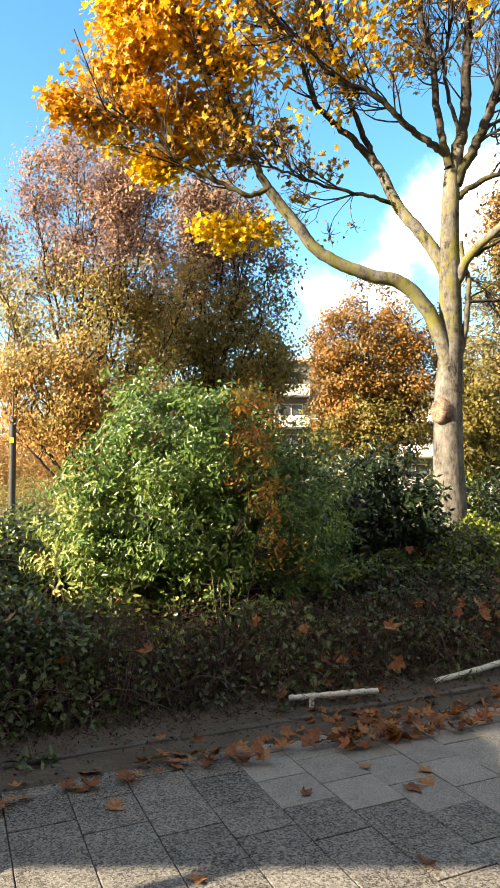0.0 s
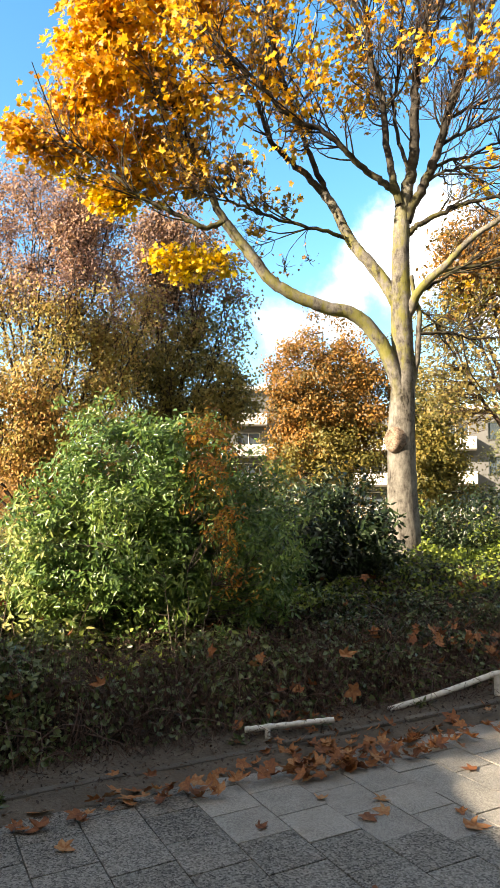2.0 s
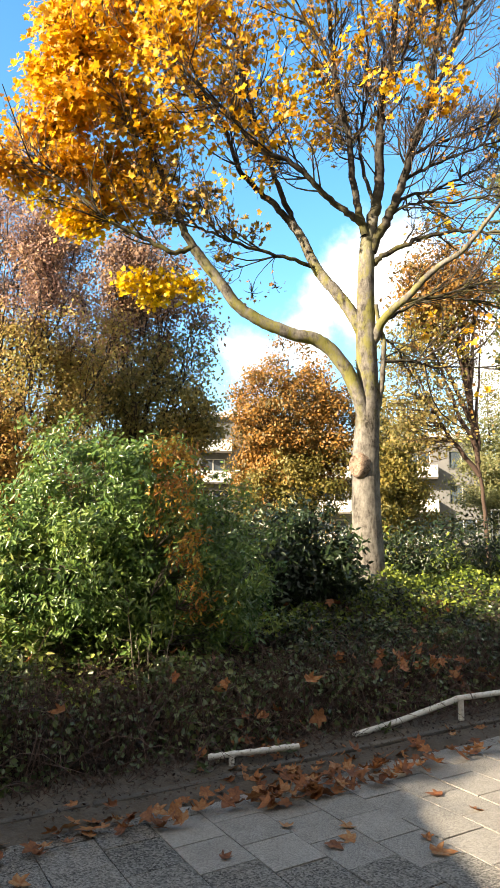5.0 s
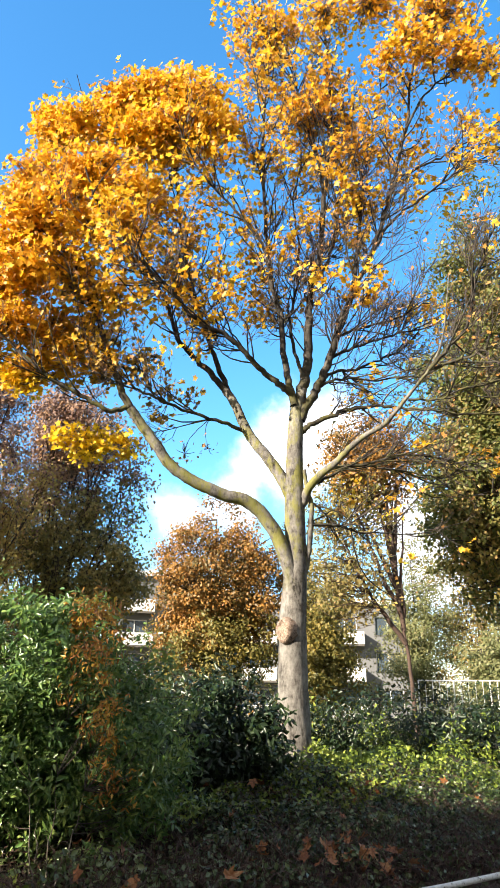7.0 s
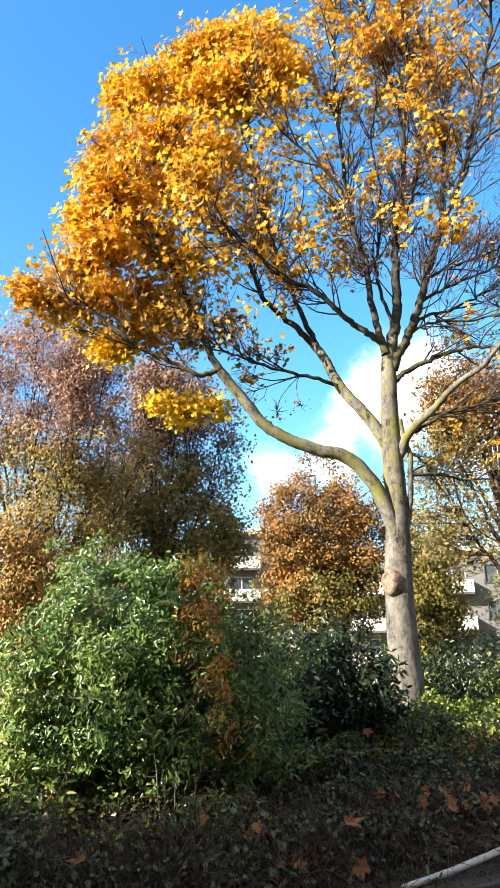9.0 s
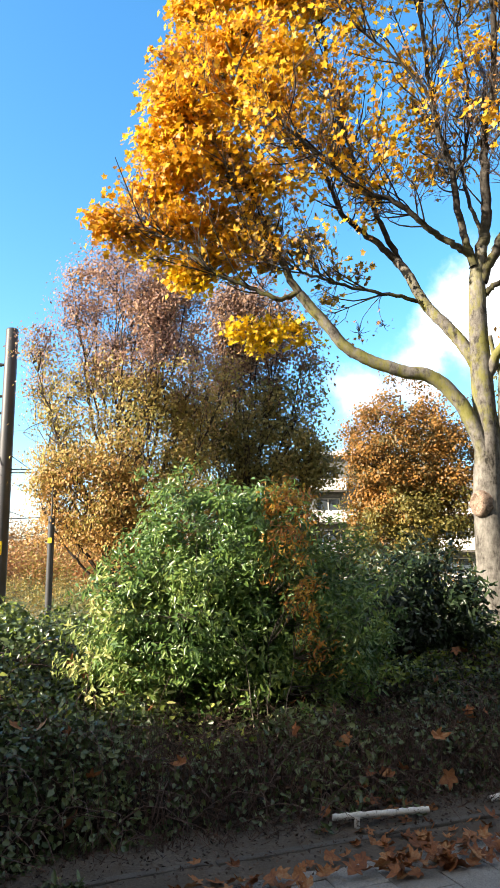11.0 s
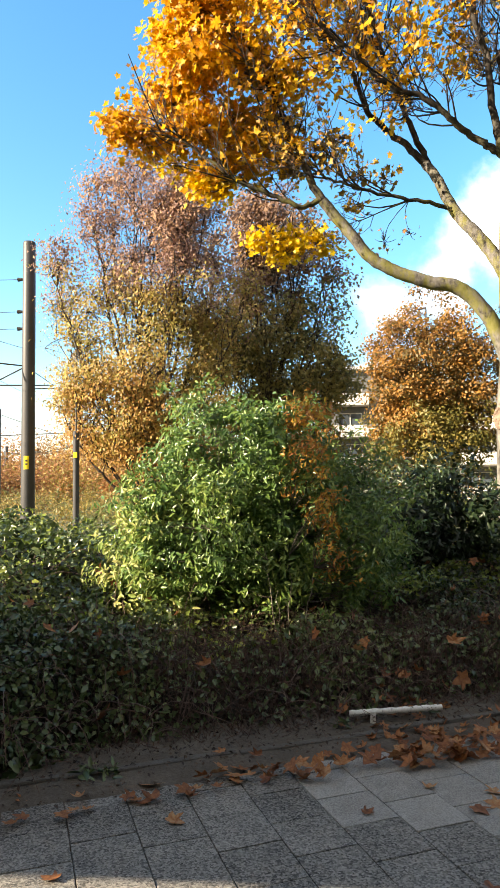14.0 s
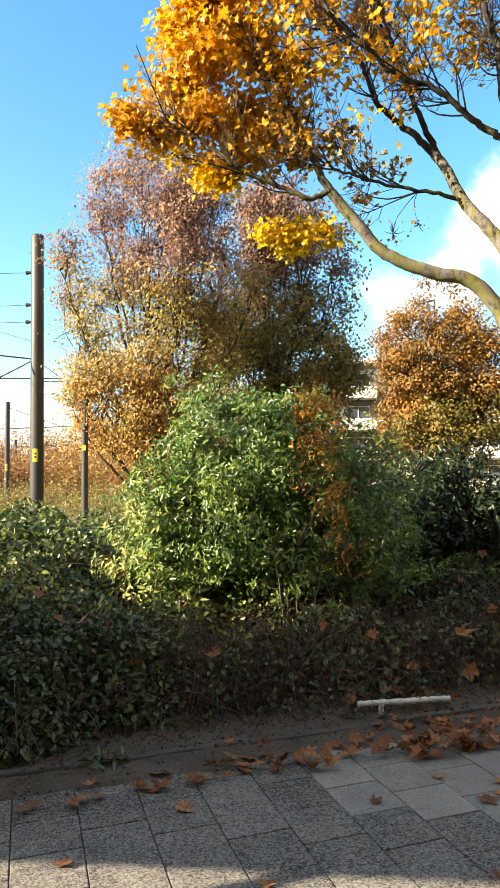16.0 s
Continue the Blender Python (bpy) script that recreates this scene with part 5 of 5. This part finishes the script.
# Tree out of view, added to throw shade on the hedge front.
def shade_tree():
    b = (-9.8, 0.3, 0)
    woody("shade_tree", b, "unseen small tree, added to shade the hedge front", "tree", fan(b, [(-10.3, 0.3, 5.2), (-9.2, 0.4, 6.2), (-9.6, 0.2, 7.4)], 0.2),
          [((-9.6, 0.3, 5.5), (1.4, 1.1, 1.9), 300, 20, 0.17, OLIVE, "crown", "olive autumn leaves"),
           ((-9.8, 0.25, 7.2), (1.2, 1.0, 1.4), 200, 20, 0.17, OLIVE, "top_crown", "olive autumn leaves")], DARK_BARK, OVAL, 0.1, 0.02)


shade_tree()


def far_growth():
    """Distant autumn scrub beyond the tramway and behind the gardens."""
    def belt(name, n, x0, x1, y0, y1, h0, h1, mats, label):
        ob = thing(name, ((x0 + x1) / 2, (y0 + y1) / 2, 0), label, "scrub", kind="stuff")
        for mat in mats:
            k = n // len(mats)
            cx, cy = rng.uniform(x0, x1, k), rng.uniform(y0, y1, k)
            top = rng.uniform(h0, h1, k)
            per = 420 if x1 < -8 else 160
            d = in_ball(k * per, 0.4).reshape(k, per, 3) * np.stack([top * 0.45, top * 0.4, top * 0.52], -1)[:, None]
            pos = (d + np.stack([cx, cy, top * 0.5], -1)[:, None]).reshape(-1, 3)
            pos[:, 2] = np.maximum(pos[:, 2], 0.05)
            v, f = leaves(SCRAP, pos, rng.uniform(0.14, 0.3, len(pos)) * (0.45 if h1 < 2 else 1.0), None, 0.9, 0.5)
            mesh_part("foliage", v, f, mat, ob, "", kind="stuff")
    belt("far_scrub", 260, -62, -10, 60, 82, 5.0, 8.6, (SCRUB, SCRUB, RUST), "distant belt of russet autumn scrub")
    belt("far_scrub", 110, -30, -8.5, 42, 60, 2.2, 4.6, (SCRUB, AMBER, SCRUB), "dry reeds and saplings by the tramway")
    belt("far_scrub", 170, -20, -5.5, 22, 41, 0.7, 1.7, (AMBER, WILLOW, OLIVE), "low dry weeds behind the hedge")
    belt("far_scrub", 70, -8, 46, 66, 84, 4.0, 8.0, (OLIVE, AMBER, GREENBROWN), "trees behind the apartment block")
    belt("far_scrub", 50, 10, 40, 36, 44, 1.6, 3.0, (SHADE_GREEN, GREENBROWN), "garden shrubs before the apartment block")
    belt("far_scrub", 40, -3, 9, 36, 44, 2.0, 3.6, (OLIVE, RUST), "garden shrubs before the apartment block")

    belt("far_scrub", 14, 0.8, 6.0, 22, 26, 2.2, 3.2, (SHADE_GREEN, OLIVE), "dark garden shrubs below the rust-coloured tree")


far_growth()


# ---- tramway: masts, wires, platform ----
def mast(x, y, h, r, label):
    t = thing("catenary_mast", (x, y, 0), label, "mast", "masts along the tramway")
    bm = bmesh.new()
    rings = []
    for z, rr in ((0, r * 1.08), (h * 0.5, r * 1.02), (h - 0.04, r * 0.96), (h, r * 0.88)):
        rings.append([bm.verts.new((x + rr * math.cos(k * math.tau / 24), y + rr * math.sin(k * math.tau / 24), z)) for k in range(24)])
    for a, b in zip(rings, rings[1:]):
        for k in range(24):
            bm.faces.new([a[k], a[(k + 1) % 24], b[(k + 1) % 24], b[k]]).smooth = True
    bm.faces.new(rings[-1])
    shaft = part("shaft", bm, POLE_STEEL, t)
    bm = bmesh.new()
    bmesh.ops.create_cone(bm, cap_ends=True, segments=24, radius1=r * 1.7, radius2=r * 1.25, depth=0.16, matrix=Matrix.Translation((x, y, 0.08)))
    part("foot", bm, PLATFORM, t)
    # yellow number plate bent round the shaft
    bm = bmesh.new()
    a0 = math.atan2(-y, -x)
    prev = None
    for k in range(7):
        a = a0 + (k - 3) * 0.13 - 0.25
        pr = [bm.verts.new((x + (r * 1.05) * math.cos(a), y + (r * 1.05) * math.sin(a), z)) for z in (2.08, 2.46)]
        if prev:
            bm.faces.new([prev[0], pr[0], pr[1], prev[1]])
        prev = pr
    plate = part("plate", bm, SIGN_YELLOW, t, "yellow plate with dark marks")
    for z in (2.2, 2.3):
        bm = bmesh.new()
        prev = None
        for k in range(4):
            a = a0 + (k - 1.5) * 0.12 - 0.25
            pr = [bm.verts.new((x + (r * 1.075) * math.cos(a), y + (r * 1.075) * math.sin(a), zz)) for zz in (z, z + 0.05)]
            if prev:
                bm.faces.new([prev[0], pr[0], pr[1], prev[1]])
            prev = pr
        part("mark", bm, SIGN_DARK, plate)
    return t


def rod(name, pts, r, mat, parent, sides=6, label=""):
    p = np.array(pts, float)
    v, f = tubes([(p, np.full(len(p), r))], sides)
    return mesh_part(name, v, f, mat, parent, label, True)


def tramway():
    near = mast(-8.0, 18.85, 8.7, 0.185, "dark grey steel overhead-line mast with yellow plate")
    arm_z = 4.5
    for z in (arm_z, arm_z - 0.1):
        rod("arm", [(-8.0, 18.85, z), (-7.25, 18.95, z)], 0.018, WIRE, near)
    rod("stay", [(-8.0, 18.85, 5.0), (-7.3, 18.94, arm_z)], 0.012, WIRE, near)
    for z, dx in ((arm_z, -5.0), (5.05, -1.0)):
        rod("arm", [(-8.0, 18.85, z), (-8.0 + dx, 18.2, z + 0.05)], 0.022, WIRE, near)
    rod("stay", [(-8.15, 18.8, 5.0), (-9.9, 18.6, 4.1)], 0.02, WIRE, near)
    for z in (7.6, 6.65, 6.15):
        bm = bmesh.new()
        bmesh.ops.create_cone(bm, cap_ends=True, segments=10, radius1=0.06, radius2=0.035, depth=0.16, matrix=Matrix.Translation((-8.25, 18.83, z)) @ Matrix.Rotation(radians(90), 4, "Y"))
        part("insulator", bm, WIRE, near)
    px, py = -5.76, 16.5
    post = thing("signal_post", (px, py, 0), "dark post with a yellow plate and thin pale upper tube", "post")
    rod("shaft", [(px, py, 0), (px, py, 1.5), (px, py, 2.95)], 0.08, POLE_STEEL, post, 14)
    rod("upper_tube", [(px, py, 2.9), (px, py, 3.9)], 0.024, KERB, post, 8, "thin pale tube")
    bm = bmesh.new()
    box(bm, (px - 0.045, py - 0.1, 2.29), (px + 0.055, py - 0.08, 2.42), None, 0.003)
    part("plate", bm, SIGN_YELLOW, post, "small yellow plate")
    for x, y, h in ((-17.0, 36.0, 5.9), (-25.5, 55.5, 5.0), (-27.0, 58.5, 4.8)):
        m = mast(x, y, h, 0.14, "dark steel mast farther along the tramway")
        rod("arm", [(x, y, 4.4), (x + 4.5, y, 4.5)], 0.03, WIRE, m)
        rod("stay", [(x, y, h - 0.3), (x + 3.0, y, 4.5)], 0.02, WIRE, m)
    wires = thing("overhead_wires", (-12, 20, 5), "thin dark tramway wires between the masts", "wires")
    for z, dip in ((7.6, 0.02), (6.65, 0.1), (6.15, 0.05)):
        rod("wire", [(-8.3, 18.83, z), (-14.0, 18.5, z - dip), (-24.0, 17.8, z + 0.1)], 0.008, WIRE, wires, 4)
    for x0, x1, z in ((-10.4, -18.2, 4.35), (-9.6, -15.0, 5.4)):
        rod("wire", [(x0, 14.0, z), ((x0 + x1) / 2, 34.0, z - 0.15), (x1, 56.0, z)], 0.008, WIRE, wires, 4)
    rod("wire", [(-8.1, 18.9, 6.9), (-11.2, 27.0, 5.9), (-17.0, 36.0, 5.3)], 0.006, WIRE, wires, 4)
    rod("wire", [(-8.2, 18.9, 5.6), (-9.2, 18.6, 5.9), (-10.4, 18.3, 6.4)], 0.006, WIRE, wires, 4)
    bm = bmesh.new()
    box(bm, (-46, 24, -0.2), (-20.5, 62, 0.06), None, 0.02)
    tagged(part("tram_platform", bm, PLATFORM, None), "pale concrete tram platform", "platform", kind="structure")


tramway()


# ---- buildings ----
def apartment_block(x0, y0, turn, bays, storeys, label, white_every, h=2.9):
    """Long block with brick piers, windows and white-fronted balconies; its front faces the viewer."""
    w = 3.6
    top = storeys * h + 0.55
    t = thing("apartment_building", (x0, y0, 0), label, "building")
    m = Matrix.Translation((x0, y0, 0)) @ Matrix.Rotation(radians(turn), 4, "Z")

    def piece(name, lo, hi, mat, parent, lab="", bevel=0.0):
        bm = bmesh.new()
        box(bm, lo, hi, m, bevel)
        return part(name, bm, mat, parent, lab)
    # wall with real openings: piers and bands
    bm = bmesh.new()
    for s in range(storeys + 1):
        z = s * h
        box(bm, (0, 0, z - 0.0 if s == 0 else z - 0.55), (bays * w, 0.3, z + 0.85 if s < storeys else top), m)
    for b in range(bays + 1):
        for s in range(storeys):
            box(bm, (max(0, b * w - 0.75), 0.002, s * h + 0.85), (min(bays * w, b * w + 0.75), 0.298, (s + 1) * h - 0.55), m)
    part("wall", bm, FACADE, t)
    piece("rear_wall", (0.01, 0.9, 0.0), (bays * w - 0.01, 9.0, top - 0.1), FACADE, t)
    piece("roof", (-0.3, -0.4, top), (bays * w + 0.3, 9.3, top + 0.22), ROOF, t, "flat felt roof with pale edge")
    piece("fascia", (-0.32, -0.44, top - 0.12), (bays * w + 0.32, -0.4, top + 0.26), WHITE_PANEL, t)
    for b in range(bays):
        for s in range(storeys):
            a, c, z = b * w + 0.75, (b + 1) * w - 0.75, s * h
            win = piece("window", (a, 0.2, z + 0.85), (c, 0.24, z + h - 0.55), GLASS, t)
            for lo, hi in (((a, 0.14, z + 0.85), (a + 0.08, 0.26, z + h - 0.55)), ((c - 0.08, 0.14, z + 0.85), (c, 0.26, z + h - 0.55)), (((a + c) / 2 - 0.04, 0.15, z + 0.86), ((a + c) / 2 + 0.04, 0.25, z + h - 0.56)), ((a + 0.08, 0.14, z + h - 0.63), (c - 0.08, 0.26, z + h - 0.55))):
                piece("frame", lo, hi, WHITE_PANEL, win)
            piece("sill", (a - 0.06, -0.06, z + 0.8), (c + 0.06, 0.14, z + 0.85), KERB, win)
            if b % 2 == white_every:
                bal = piece("balcony", (a - 0.5, -1.3, z - 0.12), (c + 0.5, -0.01, z + 0.03), KERB, t)
                piece("front", (a - 0.5, -1.32, z + 0.04), (c + 0.5, -1.26, z + 1.05), WHITE_PANEL, bal, "white balcony front")
                piece("side", (a - 0.5, -1.26, z + 0.04), (a - 0.45, -0.01, z + 1.05), WHITE_PANEL, bal)
                piece("side", (c + 0.45, -1.26, z + 0.04), (c + 0.5, -0.01, z + 1.05), WHITE_PANEL, bal)
    return t


def buildings():
    apartment_block(9.0, 60.0, -18, 5, 3, "three-storey apartment block with white balconies, walls toned grey for shade", 1)
    apartment_block(1.9, 61.0, 0, 2, 4, "four-storey apartment block with white balconies and blue windows", 0, 2.78)


buildings()


def railing():
    t = thing("garden_fence", (15.3, 30.3, 0), "white painted metal fence of thin upright bars", "fence")
    p0, p1 = np.array((14.9, 30.5)), np.array((22.0, 26.6))
    n = 26
    for k in range(n + 1):
        q = p0 + (p1 - p0) * k / n
        if k % 5 == 0:
            rod("post", [(q[0], q[1], 0), (q[0], q[1], 2.45)], 0.035, WHITE_PANEL, t, 8)
        else:
            rod("bar", [(q[0], q[1], 1.2), (q[0], q[1], 2.4)], 0.014, WHITE_PANEL, t, 6)
    for z in (2.42, 1.25):
        rod("rail", [(*p0, z), (*p1, z)], 0.028, WHITE_PANEL, t, 8)


railing()


# ---- low white rail along the planting ----
def low_rail():
    t = thing("low_rail", (2.3, 5.45, 0), "low white tubular rail, chipped, half sunk among leaves", "rail")
    pts = smooth_line([(1.36, 5.12, 0.03), (1.75, 5.24, 0.09), (2.24, 5.4, 0.185), (2.32, 5.42, 0.2), (2.8, 5.56, 0.21), (3.6, 5.9, 0.21), (5.0, 6.5, 0.21)], 6)
    v, f = tubes([(pts, np.full(len(pts), 0.022))], 12)
    mesh_part("tube", v, f, WHITE_PAINT, t, "", True)
    for x, y in ((2.32, 5.42), (4.1, 6.11)):
        rod("leg", [(x, y, -0.05), (x, y, 0.19)], 0.024, WHITE_PAINT, t, 10)
    u = thing("low_rail", (0.6, 4.6, 0), "bent end of a low white rail, paint flaking", "rail")
    pts = smooth_line([(0.26, 4.6, 0.08), (0.4, 4.62, 0.086), (0.6, 4.65, 0.092), (0.75, 4.68, 0.096), (0.87, 4.7, 0.098)], 6)
    v, f = tubes([(pts, np.full(len(pts), 0.019) + 0.003 * np.sin(np.arange(len(pts)) * 2.1))], 12)
    mesh_part("tube", v, f, WHITE_PAINT, u, "", True)
    rod("leg", [(0.41, 4.6, -0.05), (0.41, 4.6, 0.09)], 0.019, WHITE_PAINT, u, 10)


low_rail()


# ---- out of view, added: shelter roof shading the pavement, wall dimming the skylight ----
def surroundings():
    t = thing("shade_shelter", (-6.3, 1.6, 0), "unseen plain shelter with a flat roof, added to shade the pavement", "shelter")
    bm = bmesh.new()
    box(bm, (-8.9, 0.5, 2.54), (-3.78, 2.7, 2.66), None, 0.015)
    part("roof", bm, WALL_RENDER, t)
    for x in (-8.7, -4.6):
        for y in (0.7, 2.2):
            rod("post", [(x, y, -0.02), (x, y, 2.54)], 0.045, POLE_STEEL, t, 10)
    # dark wall behind the viewer, added to cut the skylight
    bm = bmesh.new()
    box(bm, (-8, -9.0, -0.05), (36, -4.5, 13.0), None, 0.02)
    tagged(part("dimming_wall", bm, DARK_BRICK, None), "unseen dark brick wall, added to dim the skylight from behind", "wall", kind="structure")


surroundings()


# ---- fallen leaves ----
def fallen():
    rnd = random.Random(12)
    shapes = []
    for k in range(6):
        v, f = MAPLE_FINE[0].copy(), MAPLE_FINE[1]
        v[:, 1] -= 0.45
        curl = (0.15, 0.3, 0.5, 0.8, 1.1, 1.5)[k]
        v[:, 0] *= (1.0, 0.95, 0.9, 0.8, 0.7, 0.62)[k]
        v[:, 2] += curl * (v[:, 0] ** 2 + 0.6 * v[:, 1] ** 2) + np.array([0.06 * noise.noise((p[0] * 4, p[1] * 4, k)) for p in v])
        v[:, 2] -= v[:, 2].min()
        shapes.append(mesh_from("fallen_leaf", v, [tuple(int(i) for i in t) for t in f], FALLEN))

    def drop(x, y, z, size, tilt=14):
        ob = new("fallen_leaf", shapes[rnd.randrange(6)])
        ob.matrix_basis = pose(x, y, z, rnd.uniform(-tilt, tilt), rnd.uniform(-tilt, tilt), rnd.uniform(0, 360)) @ Matrix.Diagonal((size * rnd.uniform(0.75, 1.0), size, size * rnd.uniform(0.3, 1.0), 1))
        tagged(ob, "brown fallen maple leaf lying on the ground", "leaf", "fallen leaves by the pavement")
    # single leaves out on the slabs
    for x, y, s in ((-0.80, 3.46, 0.13), (-0.63, 3.27, 0.1), (-1.02, 3.62, 0.1), (-1.2, 3.6, 0.1), (-0.83, 3.66, 0.14), (-1.45, 3.44, 0.1), (0.28, 3.42, 0.08), (0.82, 3.47, 0.1), (0.9, 3.55, 0.09), (0.93, 3.68, 0.1), (1.3, 3.5, 0.08), (0.72, 2.8, 0.12), (-1.05, 2.78, 0.1), (1.32, 3.35, 0.13), (0.62, 3.72, 0.08), (1.55, 4.05, 0.1), (1.7, 3.8, 0.09), (-1.62, 3.3, 0.13), (-1.6, 3.05, 0.12), (-0.2, 2.7, 0.08)):
        drop(x, y, 0.004, s)
    # drift against the edging and the heap below the rail
    for k in range(150):
        b = rnd.gauss(1.05, 0.68)
        a = EDGE_A + 0.36 - abs(rnd.gauss(0, 0.24)) - 0.12 * max(0.0, 0.8 - b)
        p = lay(a, b)
        drop(p[0], p[1], 0.02 + rnd.random() * 0.04, rnd.uniform(0.065, 0.12), 42)
    for k in range(52):
        b = rnd.uniform(-1.6, 4.5)
        a = EDGE_A + 0.24 - abs(rnd.gauss(0, 0.13))
        p = lay(a, b)
        drop(p[0], p[1], 0.012 + rnd.random() * 0.02, rnd.uniform(0.06, 0.11), 12)
    for k in range(44):
        b, n = rnd.gauss(1.15, 0.22), rnd.uniform(-0.1, 0.75)
        p = lay(EDGE_A - n, b)
        z = float(hedge_height(np.array([p[0]]), np.array([p[1]]))[0])
        drop(p[0], p[1], z * 0.9 + 0.03, rnd.uniform(0.06, 0.12), 40)
    for k in range(46):
        b, n = rnd.uniform(-1.6, 6.5), rnd.uniform(0.7, 3.0)
        p = lay(EDGE_A - n, b)
        z = float(hedge_height(np.array([p[0]]), np.array([p[1]]))[0])
        drop(p[0], p[1], z * 0.95 + 0.06, rnd.uniform(0.075, 0.115), 60)
    # a few caught upright in the shoots, and a scatter over the low ivy
    for x, y, z, size in ((1.07, 5.19, 0.42, 0.15), (1.05, 4.98, 0.2, 0.16), (-1.25, 4.15, 0.2, 0.13), (0.35, 5.0, 0.4, 0.1)):
        drop(x, y, z, size, 75)
    for k in range(44):
        x, y = rnd.gauss(2.25, 0.4), rnd.gauss(6.0, 0.22)
        z = float(hedge_height(np.array([x]), np.array([y]))[0])
        drop(x, y, z * 0.97 + 0.06, rnd.uniform(0.07, 0.12), 45)


def litter():
    """Crumbs of leaf, bark and twig trodden into the soil."""
    n = 5200
    b_, a_ = rng.uniform(-3.0, 6.0, n), EDGE_A + 0.1 - rng.random(n) ** 0.8 * 0.75
    p = ORG + a_[:, None] * AX_A + b_[:, None] * AX_B
    z = np.where(a_ > EDGE_A, 0.004, 0.045)
    pos = np.stack([p[:, 0], p[:, 1], z + rng.random(n) * 0.012], -1)
    v, f = leaves(SCRAP, pos, rng.uniform(0.008, 0.035, n), None, 0.35, 0.0)
    t = thing("leaf_litter", (*lay(EDGE_A - 0.3, 0), 0), "crumbled leaf and twig litter on bare soil", "litter", kind="stuff")
    mesh_part("crumbs", v, f, HEDGE_BROWN, t, kind="stuff")


litter()
fallen()
pavement()
